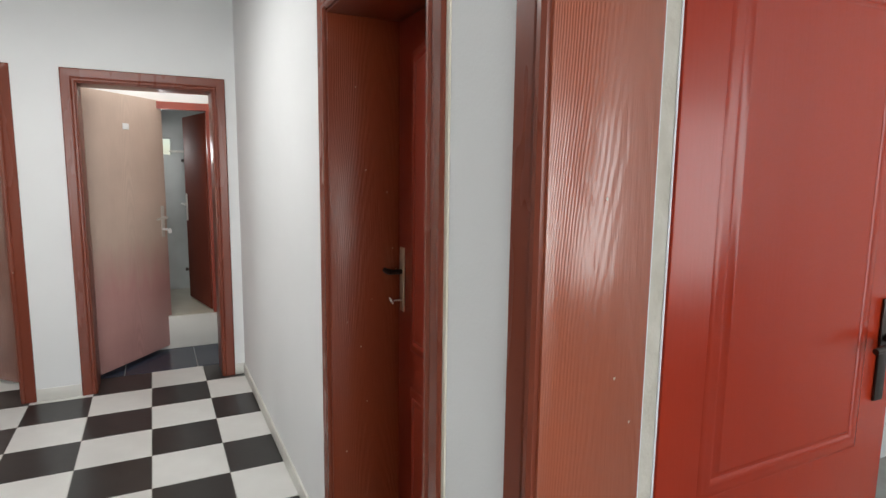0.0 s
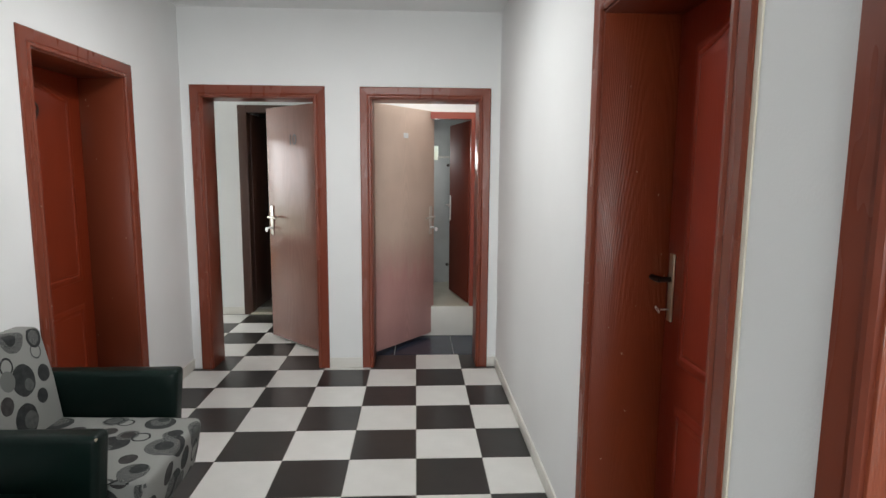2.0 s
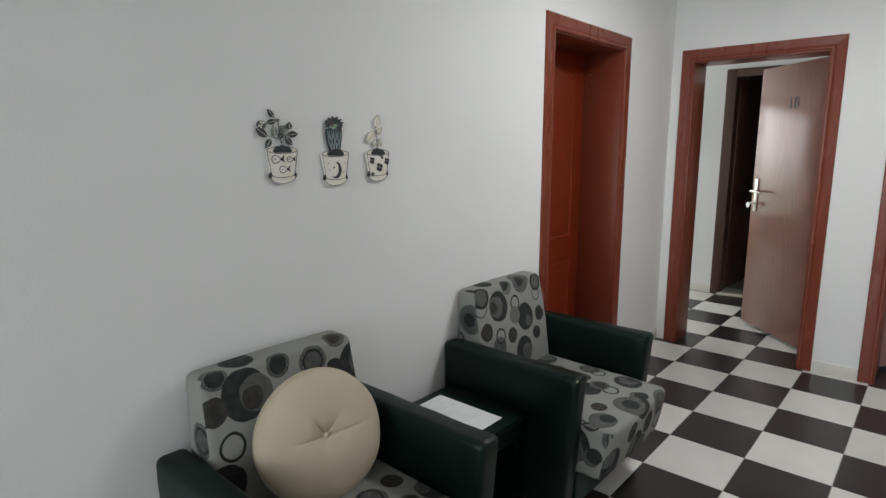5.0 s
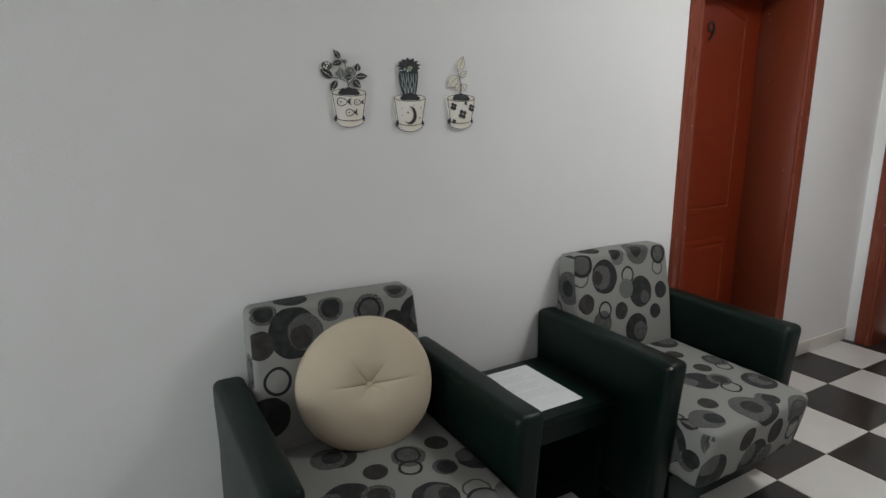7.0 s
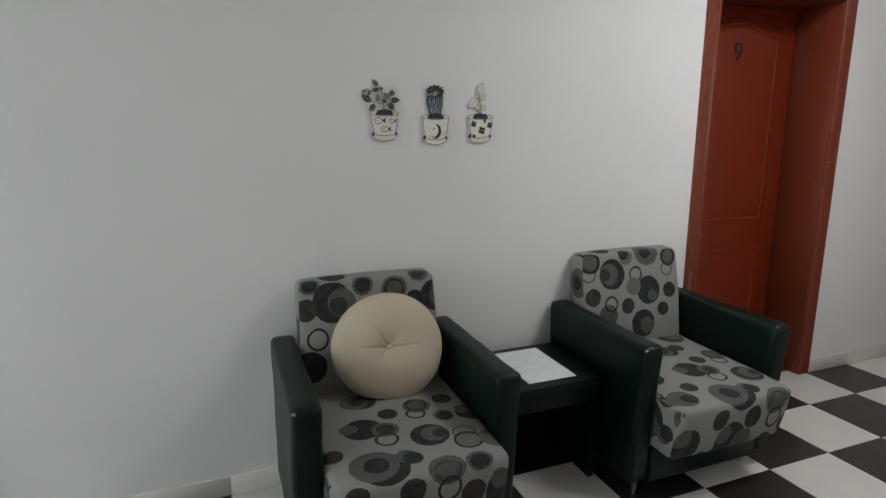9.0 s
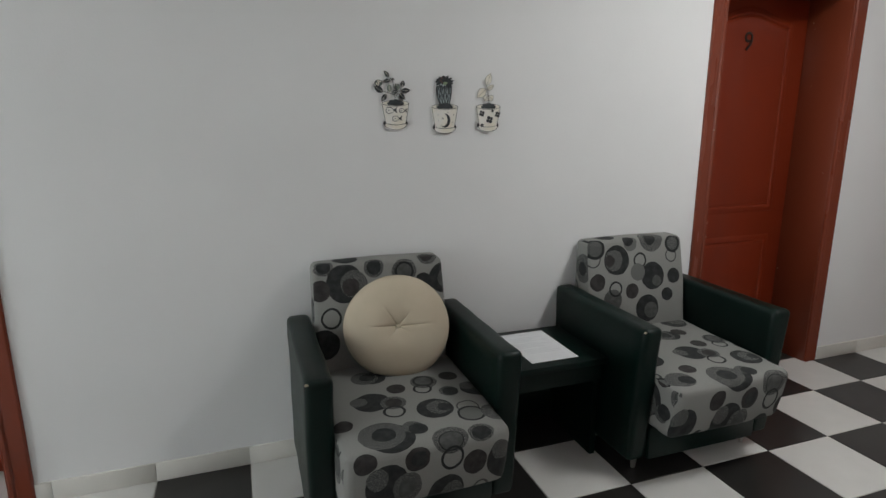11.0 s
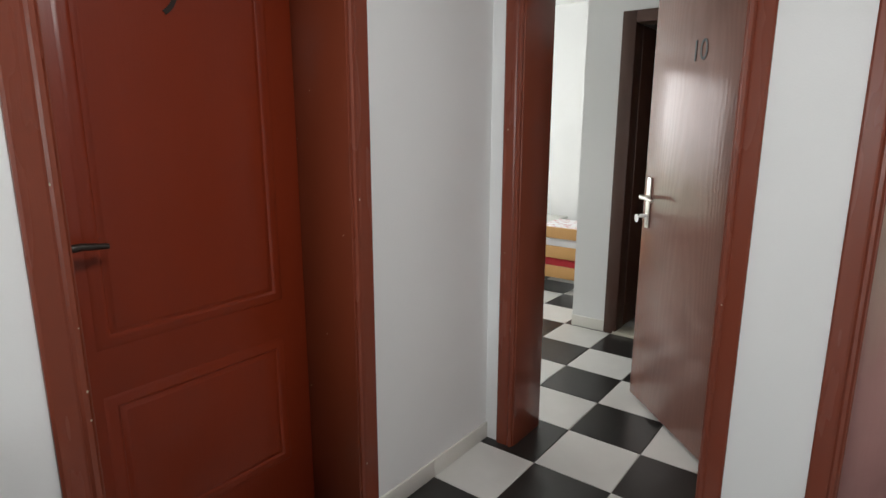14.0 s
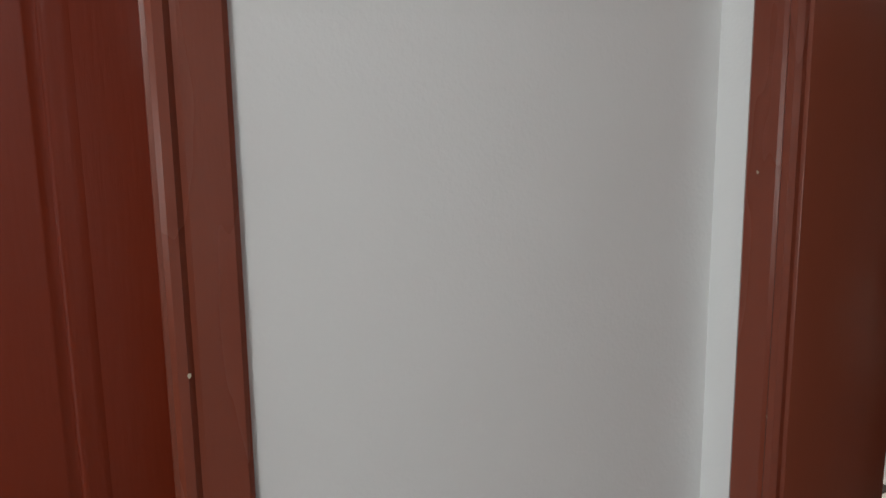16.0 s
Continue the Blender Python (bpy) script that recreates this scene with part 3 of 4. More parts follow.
# the print, motif by motif: K black, B brown-black, S grey and G glittering discs, R black and T thin grey rings
BACK_BESIDE_DOOR = [
    (-0.224, 0.734, 0.036, "T"), (-0.214, 0.779, 0.047, "G"), (-0.214, 0.779, 0.048, "R"), (-0.214, 0.779, 0.043, "R"),
    (-0.033, 0.790, 0.034, "S"), (-0.044, 0.804, 0.026, "K"), (-0.130, 0.862, 0.042, "K"), (-0.260, 0.840, 0.030, "K"),
    (-0.108, 0.722, 0.064, "K"), (-0.123, 0.722, 0.045, "G"), (-0.143, 0.722, 0.025, "B"),
    (0.078, 0.808, 0.062, "G"), (0.071, 0.806, 0.030, "K"), (0.181, 0.722, 0.030, "T"), (0.192, 0.774, 0.038, "G"), (0.192, 0.774, 0.039, "R"), (0.192, 0.774, 0.035, "R"),
    (0.014, 0.712, 0.033, "R"), (0.076, 0.640, 0.060, "K"), (0.095, 0.617, 0.024, "D"), (-0.002, 0.662, 0.038, "S"),
    (0.188, 0.632, 0.034, "K"), (0.150, 0.552, 0.030, "K"), (-0.209, 0.634, 0.037, "B"), (-0.036, 0.583, 0.033, "B"),
    (-0.138, 0.552, 0.046, "D"), (-0.121, 0.598, 0.033, "R"), (0.040, 0.500, 0.060, "K"), (0.060, 0.490, 0.036, "D")]
BACK_WITH_CUSHION = [
    (-0.209, 0.806, 0.038, "G"), (-0.207, 0.803, 0.027, "K"), (-0.120, 0.858, 0.046, "K"),
    (-0.133, 0.736, 0.070, "K"), (-0.100, 0.733, 0.050, "G"), (-0.112, 0.722, 0.032, "B"), (-0.226, 0.717, 0.038, "B"),
    (-0.022, 0.787, 0.038, "G"), (-0.022, 0.787, 0.028, "K"), (0.093, 0.763, 0.048, "G"), (0.093, 0.763, 0.034, "D"), (0.093, 0.763, 0.036, "R"),
    (0.189, 0.818, 0.038, "G"), (0.186, 0.818, 0.026, "B"), (0.170, 0.715, 0.036, "K"), (0.246, 0.726, 0.056, "K"), (0.260, 0.724, 0.036, "D"),
    (-0.191, 0.615, 0.038, "R"), (0.217, 0.609, 0.038, "R"), (0.060, 0.620, 0.050, "K"), (-0.050, 0.600, 0.034, "B"), (-0.220, 0.523, 0.054, "K"), (0.180, 0.500, 0.044, "K")]
SEAT_TOP = [
    (-0.080, -0.150, 0.048, "K"), (-0.106, -0.156, 0.048, "G"), (-0.095, -0.158, 0.028, "K"), (-0.020, -0.040, 0.033, "B"), (-0.010, -0.170, 0.034, "B"),
    (0.085, -0.062, 0.048, "G"), (0.085, -0.068, 0.036, "D"), (0.085, -0.068, 0.037, "R"), (0.066, -0.012, 0.032, "R"),
    (0.184, -0.083, 0.034, "B"), (0.148, 0.028, 0.034, "G"), (0.152, 0.030, 0.027, "K"), (0.245, 0.030, 0.054, "K"), (0.222, 0.008, 0.028, "G"),
    (-0.118, 0.025, 0.060, "K"), (-0.158, 0.012, 0.028, "G"), (-0.052, 0.050, 0.042, "G"), (-0.050, 0.050, 0.028, "B"), (-0.062, 0.106, 0.036, "R"),
    (0.067, 0.125, 0.060, "K"), (0.080, 0.122, 0.040, "G"), (0.100, 0.126, 0.024, "K"), (0.172, 0.146, 0.038, "T"), (0.168, 0.190, 0.043, "S"), (0.168, 0.190, 0.045, "R"),
    (0.252, 0.200, 0.052, "G"), (0.272, 0.208, 0.030, "K")]
SEAT_FRONT = [
    (-0.105, 0.248, 0.070, "K"), (-0.130, 0.226, 0.070, "G"), (-0.124, 0.224, 0.036, "K"), (-0.032, 0.210, 0.032, "G"), (-0.018, 0.224, 0.030, "K"),
    (0.062, 0.300, 0.056, "G"), (0.062, 0.308, 0.040, "K"), (0.062, 0.308, 0.036, "D"), (0.066, 0.368, 0.036, "R"), (0.160, 0.296, 0.040, "G"), (0.160, 0.298, 0.030, "K"),
    (-0.043, 0.350, 0.038, "B"), (-0.038, 0.352, 0.024, "K"), (0.140, 0.395, 0.038, "B"), (0.236, 0.400, 0.056, "K"), (0.222, 0.370, 0.030, "G"), (-0.196, 0.335, 0.034, "B"),
    (-0.130, 0.420, 0.066, "K"), (-0.160, 0.392, 0.032, "G"), (-0.070, 0.430, 0.044, "G"), (-0.070, 0.432, 0.028, "D"), (0.055, 0.480, 0.060, "K"), (0.075, 0.478, 0.036, "G"), (0.172, 0.490, 0.034, "T"),
    (-0.230, 0.140, 0.032, "B"), (-0.240, 0.460, 0.030, "K")]
SEAT_CLOTH = dotted_fabric("seat_cloth", SEAT_TOP + SEAT_FRONT, (0.0, 0.0), (0.56, 0.76))
SEAT_CLOTH_SHIFTED = dotted_fabric("seat_cloth_cut_further_on", SEAT_TOP + SEAT_FRONT, (0.11, 0.035), (0.56, 0.76))
BACK_CLOTH_DOOR = dotted_fabric("back_cloth_beside_door", BACK_BESIDE_DOOR, (0.0, 0.0), (0.56, 0.48))
BACK_CLOTH_CUSHION = dotted_fabric("back_cloth_with_cushion", BACK_WITH_CUSHION, (0.0, 0.0), (0.56, 0.48))


def plump(bm, cuts, puff, crumple, seed):
    """Splits a box finely, swells its large faces and gives the cloth small uneven folds."""
    bmesh.ops.subdivide_edges(bm, edges=bm.edges, cuts=cuts, use_grid_fill=True)
    bm.normal_update()
    lo = [min(v.co[i] for v in bm.verts) for i in range(3)]
    hi = [max(v.co[i] for v in bm.verts) for i in range(3)]
    for v in bm.verts:
        u = [2 * (v.co[i] - lo[i]) / (hi[i] - lo[i]) - 1 for i in range(3)]
        flat = sorted((1 - abs(q) ** 4) for q in u)
        swell = flat[1] * flat[2] * puff
        n = noise.noise(v.co * 7 + Vector((seed, 0, 0))) * crumple + noise.noise(v.co * 19 + Vector((0, seed, 0))) * crumple * 0.4
        v.co += v.normal * (swell + n)


def cloth_uv(bm, upright=False):
    """Lays the cloth in metres: it runs on over the front edge, and is cut at the sides."""
    layer = bm.loops.layers.uv.new("cloth")
    bm.normal_update()
    for f in bm.faces:
        side = abs(f.normal.y) > 0.75
        for lo in f.loops:
            c = lo.vert.co
            lo[layer].uv = (c.x, c.z + 3) if side else (c.y, (c.z + max(0.0, 0.095 - c.x)) if upright else (c.x - c.z))


def armchair(m, label, seat_cloth, back_cloth):
    """Faces +x in its own space; the origin is on the floor under the middle of the back."""
    ch = empty("armchair", m, label, "armchair", "armchairs along the wall")
    for s in (-1, 1):
        bm = bmesh.new()
        y0, y1 = sorted((s * 0.3425, s * 0.2575))
        vs = box_into(bm, (0.004, y0, 0.065), (0.575, y1, 0.605))
        for v in vs:
            if v.co.x > 0.3 and v.co.z > 0.3:
                v.co.x += 0.045
        soften(bm, 0.022, 4)
        bmesh.ops.subdivide_edges(bm, edges=[e for e in bm.edges if e.calc_length() > 0.2], cuts=10, use_grid_fill=True)
        for v in bm.verts:
            k = noise.noise(v.co * 6 + Vector((s * 3, 0, 0))) * 0.0035 + noise.noise(v.co * 22) * 0.001
            v.co += Vector((0, s, 0.4)) * k
        arm = part("armrest", bm, LEATHER, ch, "", True)
        if s < 0:
            bm = bmesh.new()
            bmesh.ops.create_icosphere(bm, subdivisions=2, radius=0.0045)
            for v in bm.verts:
                v.co *= 0.8 + 0.7 * noise.noise(v.co * 400)
                v.co.y *= 1.5
            part("scuff", bm, CHIP, arm, "worn tan corner", True, pose(0.6125, y0 + 0.0075, 0.5955))
        bm = bmesh.new()
        yc = [y0 + 0.012, y1 - 0.012]
        tube(bm, [(0.606, yc[0], 0.585), (0.600, yc[0], 0.56), (0.572, yc[0], 0.10)], 0.0035, 6)
        tube(bm, [(0.606, yc[1], 0.585), (0.600, yc[1], 0.56), (0.572, yc[1], 0.10)], 0.0035, 6)
        tube(bm, [(0.612, yc[0], 0.588), (0.614, (y0 + y1) / 2, 0.5905), (0.612, yc[1], 0.588)], 0.0035, 6)
        part("seam", bm, LEATHER, arm, "", True)
    bm = bmesh.new()
    box_into(bm, (0.06, -0.2575, 0.065), (0.585, 0.2575, 0.20))
    soften(bm, 0.008)
    part("base", bm, LEATHER, ch, "black leatherette base", True)
    bm = bmesh.new()
    vs = box_into(bm, (0.10, -0.2565, 0.20), (0.72, 0.2565, 0.425))
    for v in vs:
        if v.co.x > 0.5:
            v.co.z -= 0.014 if v.co.z > 0.3 else 0.0
            v.co.x -= 0.040 if v.co.z < 0.3 else 0.0
    soften(bm, 0.030, 3)
    plump(bm, 2, 0.010, 0.004, 1.5)
    cloth_uv(bm)
    part("seat", bm, seat_cloth, ch, "grey seat with dark circles", True)
    bm = bmesh.new()
    vs = box_into(bm, (0.004, -0.246, 0.40), (0.17, 0.246, 0.812))
    for v in vs:
        if v.co.z > 0.6:
            v.co.x -= 0.0 if v.co.x < 0.1 else 0.075
            v.co.z -= 0.006 if abs(v.co.y) > 0.2 else 0
    corner = [e for e in bm.edges if abs(e.verts[0].co.z - e.verts[1].co.z) < 0.01 and e.verts[0].co.z > 0.6 and abs(e.verts[0].co.y - e.verts[1].co.y) < 0.01]
    bmesh.ops.bevel(bm, geom=corner, offset=0.022, segments=4, profile=0.5, affect="EDGES")
    soften(bm, 0.016, 3)
    plump(bm, 1, 0.006, 0.004, 4.5)
    cloth_uv(bm, True)
    part("backrest", bm, back_cloth, ch, "grey backrest with dark circles", True)
    for x, y in ((0.52, -0.27), (0.52, 0.27), (0.12, -0.27), (0.12, 0.27)):
        bm = bmesh.new()
        tube(bm, [(x, y, 0.0), (x, y, 0.066)], [0.008, 0.016], 12)
        part("leg", bm, LEG_METAL, ch, "short tapered metal leg", True)
    return ch


armchair(pose(WEST + 0.022, -3.155, 0), "black leatherette armchair with grey circle-patterned cloth, holding a cream cushion", SEAT_CLOTH, BACK_CLOTH_CUSHION)
armchair(pose(WEST + 0.002, -1.992, 0), "black leatherette armchair with circle-patterned grey upholstery, beside the door", SEAT_CLOTH_SHIFTED, BACK_CLOTH_DOOR)

# ---- paint chips on the frames and a scuff on the wall ----
rng = random.Random(5)


def chips(owner, spots, facing):
    """Small flakes where the paint has come off; spots are (x, z) on the face."""
    bm = bmesh.new()
    for x, y, z in spots:
        r = rng.uniform(0.0012, 0.0028)
        pts = [(math.cos(k * 1.05) * r * rng.uniform(0.6, 1.2), math.sin(k * 1.05) * r * rng.uniform(0.8, 1.8)) for k in range(6)]
        if facing == "y":
            bm.faces.new([bm.verts.new((x + a, y, z + b)) for a, b in pts])
        else:
            bm.faces.new([bm.verts.new((x, y + a, z + b)) for a, b in pts])
    part("paint_chips", bm, CHIP, owner)


doors = {o.name: o for o in bpy.data.objects if o.name.startswith("door_") and o.type == "EMPTY"}
chips(doors["door_3"], [(0.790 - 0.0185 * 0, rng.uniform(0.03, 0.25), rng.uniform(0.3, 1.9)) for _ in range(7)], "x")
chips(doors["door_3"], [(rng.choice((-0.01, 0.005, 0.815)), -0.0148, rng.uniform(0.2, 1.9)) for _ in range(9)], "y")
chips(doors["door_5"], [(0.0188, rng.uniform(0.02, 0.24), rng.uniform(0.3, 1.9)) for _ in range(10)], "x")
chips(doors["door_5"], [(rng.choice((-0.004, -0.03, 0.806)), -0.0148, rng.uniform(0.2, 1.9)) for _ in range(8)], "y")
chips(doors["door_6"], [(0.0188, rng.uniform(0.02, 0.22), rng.uniform(0.3, 1.9)) for _ in range(8)], "x")
chips(doors["door_1"], [(rng.choice((-0.004, -0.04, 0.792)), -0.0148, rng.uniform(0.2, 1.9)) for _ in range(9)], "y")
bm = bmesh.new()
tube(bm, [(EAST - 0.0005, -3.040, 1.315), (EAST - 0.0005, -3.043, 1.29), (EAST - 0.0005, -3.040, 1.265), (EAST - 0.0005, -3.044, 1.25)], [0.0006, 0.0016, 0.001, 0.0005], 5)
scuff = part("wall_scuff", bm, GROUT)
scuff["kind"] = "structure"

# ---- side table ----
tb = empty("side_table", pose(-1.58, -2.577, 0), "low black side table between the armchairs with a paper on it", "side table")
boxed("tabletop", (0.02, -0.235, 0.405), (0.40, 0.235, 0.43), LEATHER, tb, "", 0.003)
boxed("apron", (0.36, -0.225, 0.33), (0.378, 0.225, 0.405), LEATHER, tb)
for s in (-1, 1):
    y0, y1 = sorted((s * 0.228, s * 0.205))
    boxed("side_panel", (0.03, y0, 0.0), (0.36, y1, 0.405), LEATHER, tb)
boxed("back_panel", (0.03, -0.205, 0.02), (0.045, 0.205, 0.405), LEATHER, tb)
sheet = tagged(boxed("paper_sheet", (-0.148, -0.1, 0), (0.148, 0.1, 0.0015), PAPER, None, "", 0, pose(-1.373, -2.543, 0.4305)), "white printed sheet of paper lying on the black table", "paper")
bm = bmesh.new()
box_into(bm, (-0.124, -0.022, 0.0014), (-0.120, 0.020, 0.0017))
for k in range(15):
    if k % 5 != 4:
        box_into(bm, (-0.092 + 0.012 * k, -0.078, 0.0014), (-0.0895 + 0.012 * k, rng.uniform(0.02, 0.078), 0.0017))
part("printed_line", bm, material("faint_print", (0.64, 0.65, 0.67), 0.7), sheet, "faint printed lines")

# ---- cushion ----
bm = bmesh.new()
bmesh.ops.create_uvsphere(bm, u_segments=160, v_segments=64, radius=1.0)
creases = [(92.0, 0.80, 1.0), (268.0, 0.62, 1.0), (140.0, 0.42, 0.8), (213.0, 0.50, 1.0), (322.0, 0.24, 0.5), (58.0, 0.24, 0.5)]
for v in bm.verts:
    r, ang = math.hypot(v.co.x, v.co.y), math.degrees(math.atan2(v.co.y, v.co.x))
    s = 1 if v.co.z > 0 else -1
    z = s * max(0.0, 1 - r ** 3.0) ** 0.5
    dent = math.exp(-(r / 0.24) ** 2) * 0.36
    for at, reach, deep in creases:
        off = abs((ang - at + 180) % 360 - 180)
        across = math.sin(radians(min(off, 90))) * r
        if off < 90 and r < reach:
            dent += deep * (0.11 * math.exp(-(across / 0.014) ** 2) + 0.05 * math.exp(-(across / 0.05) ** 2)) * (1 - r / reach)
    z *= 1 - min(0.7, dent)
    wob = 1 + 0.008 * math.sin(radians(3 * ang)) + 0.006 * math.sin(radians(7 * ang + 40))
    z *= 1 + 0.05 * noise.noise(Vector((v.co.x * 2.5, v.co.y * 2.5, s)))
    v.co = Vector((v.co.x * 0.185 * wob, v.co.y * 0.191 * wob, z * 0.058))
cu = empty("round_cushion", pose(-1.375, -3.120, 0.586, 0, 70, -9), "round cream tufted cushion leaning on the armchair", "cushion")
part("cover", bm, CUSHION, cu, "", True)
bm = bmesh.new()
tube(bm, [(0.1855 * math.cos(a) * (1 + 0.008 * math.sin(3 * a)), 0.1915 * math.sin(a) * (1 + 0.008 * math.sin(3 * a)), -0.006) for a in np.linspace(0, 2 * math.pi, 73)[:-1]], 0.0028, 6, True)
part("piping", bm, CUSHION, cu, "", True)
bm = bmesh.new()
bmesh.ops.create_uvsphere(bm, u_segments=16, v_segments=8, radius=0.010)
bmesh.ops.scale(bm, vec=(1, 1, 0.5), verts=bm.verts)
part("button", bm, CUSHION, cu, "covered button", True, pose(0, 0, 0.031))

# ---- ceiling lamp ----
cl = empty("ceiling_lamp", pose(*LAMP_AT, CEIL), "round white ceiling lamp, lit", "lamp")
bm = bmesh.new()
tube(bm, [(0, 0, -0.001), (0, 0, -0.02), (0, 0, -0.05)], [0.20, 0.20, 0.185], 40)
part("housing", bm, WHITE_WOOD, cl, "", True)
GLOW = bpy.data.materials.new("lamp_diffuser")
GLOW.use_nodes = True
GLOW.node_tree.nodes["Principled BSDF"].inputs["Emission Color"].default_value = (1.0, 0.985, 0.96, 1)
GLOW.node_tree.nodes["Principled BSDF"].inputs["Emission Strength"].default_value = 4.0
bm = bmesh.new()
tube(bm, [(0, 0, -0.051), (0, 0, -0.062)], [0.175, 0.16], 40)
part("diffuser", bm, GLOW, cl, "", True)

# ---- wall planters: flat painted cut-outs; own x runs north, -y faces the room ----
CREAM = varied("planter_cream", (0.82, 0.77, 0.64), (0.85, 0.84, 0.80), 14, 0.5, rough_spread=0.05)
DARK_LEAF = varied("planter_dark_leaf", (0.018, 0.024, 0.028), (0.035, 0.042, 0.045), 60, 0.5)
PALE_LEAF = varied("planter_pale_leaf", (0.78, 0.78, 0.75), (0.78, 0.73, 0.58), 30, 0.6)
PETAL_BROWN = material("planter_brown_petal", (0.10, 0.055, 0.045), 0.6)
GREEN_SPOT = material("planter_green_spot", (0.26, 0.34, 0.20), 0.6)
GREY_LEAF = varied("planter_grey_green_leaf", (0.10, 0.125, 0.115), (0.20, 0.23, 0.20), 60, 0.5)
LINE = material("planter_line", (0.035, 0.037, 0.04), 0.5)
SKETCH = material("planter_thin_line", (0.20, 0.19, 0.17), 0.6)


def slab(bm, pts, y0, y1):
    """A polygon in (x, z) given a thickness."""
    a = [bm.verts.new((x, y0, z)) for x, z in pts]
    b = [bm.verts.new((x, y1, z)) for x, z in pts]
    bm.faces.new(a)
    bm.faces.new(b)
    n = len(pts)
    for k in range(n):
        bm.faces.new((a[k], a[(k + 1) % n], b[(k + 1) % n], b[k]))


def lens(x, z, length, width, turn, n=9):
    """The outline of a pointed leaf that grows from (x, z) in the direction turn."""
    c, s = math.cos(radians(turn)), math.sin(radians(turn))
    out = []
    for side in (1, -1):
        for k in range(n):
            u = k / n if side > 0 else 1 - k / n
            w = side * width / 2 * math.sin(math.pi * u ** 0.85)
            out.append((x + c * u * length - s * w, z + s * u * length + c * w))
    return out


def leaf_piece(parent, x, z, length, width, turn, mat, rib):
    bm = bmesh.new()
    slab(bm, lens(x, z, length, width, turn), -0.006, -0.002)
    ob = part("leaf", bm, mat, parent)
    bm = bmesh.new()
    c, s = math.cos(radians(turn)), math.sin(radians(turn))
    if mat is PALE_LEAF:
        pts = lens(x, z, length, width, turn)
        tube(bm, [(px, -0.006, pz) for px, pz in pts], 0.0008, 4, True)
    tube(bm, [(x, -0.0065, z), (x + c * length * 0.9, -0.0065, z + s * length * 0.9)], 0.0007, 4)
    part("leaf_rib", bm, rib, ob)


def planter(at_y, z_rim, width, height, label):
    """A pot with its saucer; the origin is the middle of the rim."""
    top = empty("wall_planter", pose(WEST + 0.002, at_y, z_rim, 0, 0, 90), label, "wall decoration", "plant cut-outs on the wall")
    w, h = width / 2, height
    outline = [(-w, 0), (-w * 0.92, -h * 0.28), (-w * 0.84, -h * 0.55), (-w * 0.76, -h * 0.80)]
    bottom = [(-0.76 * w * math.cos(a), -h * 0.80 - 0.009 * math.sin(a)) for a in np.linspace(0.2, math.pi - 0.2, 9)]
    right = [(-x, z) for x, z in reversed(outline)]
    rim = [(w * math.cos(a), 0.010 * math.sin(a)) for a in np.linspace(0.2, math.pi - 0.2, 11)]
    dish = [(-0.86 * w * math.cos(a), -h * 0.84 - 0.024 * math.sin(a)) for a in np.linspace(0.0, math.pi, 15)]
    bm = bmesh.new()
    slab(bm, outline + bottom + right + rim, -0.008, 0.0)
    part("pot", bm, CREAM, top, "cream painted pot")
    bm = bmesh.new()
    tube(bm, [(x, -0.0085, z) for x, z in outline + bottom + right], 0.0009, 5)
    tube(bm, [(w * math.cos(a), -0.0085, 0.010 * math.sin(a)) for a in np.linspace(0, 2 * math.pi, 25)[:-1]], 0.0009, 5, True)
    part("outline", bm, LINE, top)
    bm = bmesh.new()
    slab(bm, [(w * 0.62 * math.cos(a), -0.004 + 0.018 * math.sin(a) + 0.0015 * math.sin(9 * a)) for a in np.linspace(0, math.pi, 18)] + [(-w * 0.5, -0.007), (w * 0.5, -0.007)], -0.0105, -0.004)
    part("soil", bm, DARK_LEAF, top, "dark soil")
    bm = bmesh.new()
    slab(bm, dish, -0.0065, -0.001)
    sa = part("saucer", bm, CREAM, top)
    bm = bmesh.new()
    tube(bm, [(x, -0.007, z) for x, z in dish], 0.0009, 5)
    for s in (-1, 1):
        slab(bm, [(s * 0.80 * w, -h * 0.72), (s * 0.90 * w, -h * 0.83), (s * 0.84 * w, -h * 0.92), (s * 0.75 * w, -h * 0.86)], -0.009, -0.001)
    part("saucer_line", bm, LINE, sa)
    return top


pl = planter(-3.052, 1.382, 0.104, 0.088, "leafy plant cut-out on the wall, its pot painted with fish")
for x, z, length, width, turn in ((-0.021, 0.0995, 0.031, 0.015, 129), (-0.016, 0.091, 0.031, 0.016, 195), (-0.016, 0.094, 0.016, 0.009, -10),
                                  (-0.0455, 0.042, 0.042, 0.022, 147), (-0.020, 0.042, 0.033, 0.018, 95), (0.0195, 0.055, 0.028, 0.018, 135),
                                  (0.029, 0.064, 0.023, 0.019, 85), (0.023, 0.048, 0.038, 0.019, 5), (0.016, 0.039, 0.032, 0.019, -45),
                                  (-0.010, 0.042, 0.025, 0.015, 15), (-0.034, 0.036, 0.034, 0.018, 238)):
    leaf_piece(pl, x, z * 0.93, length, width, turn, GREY_LEAF if turn in (95, 135) else DARK_LEAF, PALE_LEAF)
bm = bmesh.new()
disc(bm, -0.062, 0.072, 0.0150, 0.0120, -0.005, -0.002, 14)
flower = part("flower", bm, LINE, pl, "small white flower with dark edges")
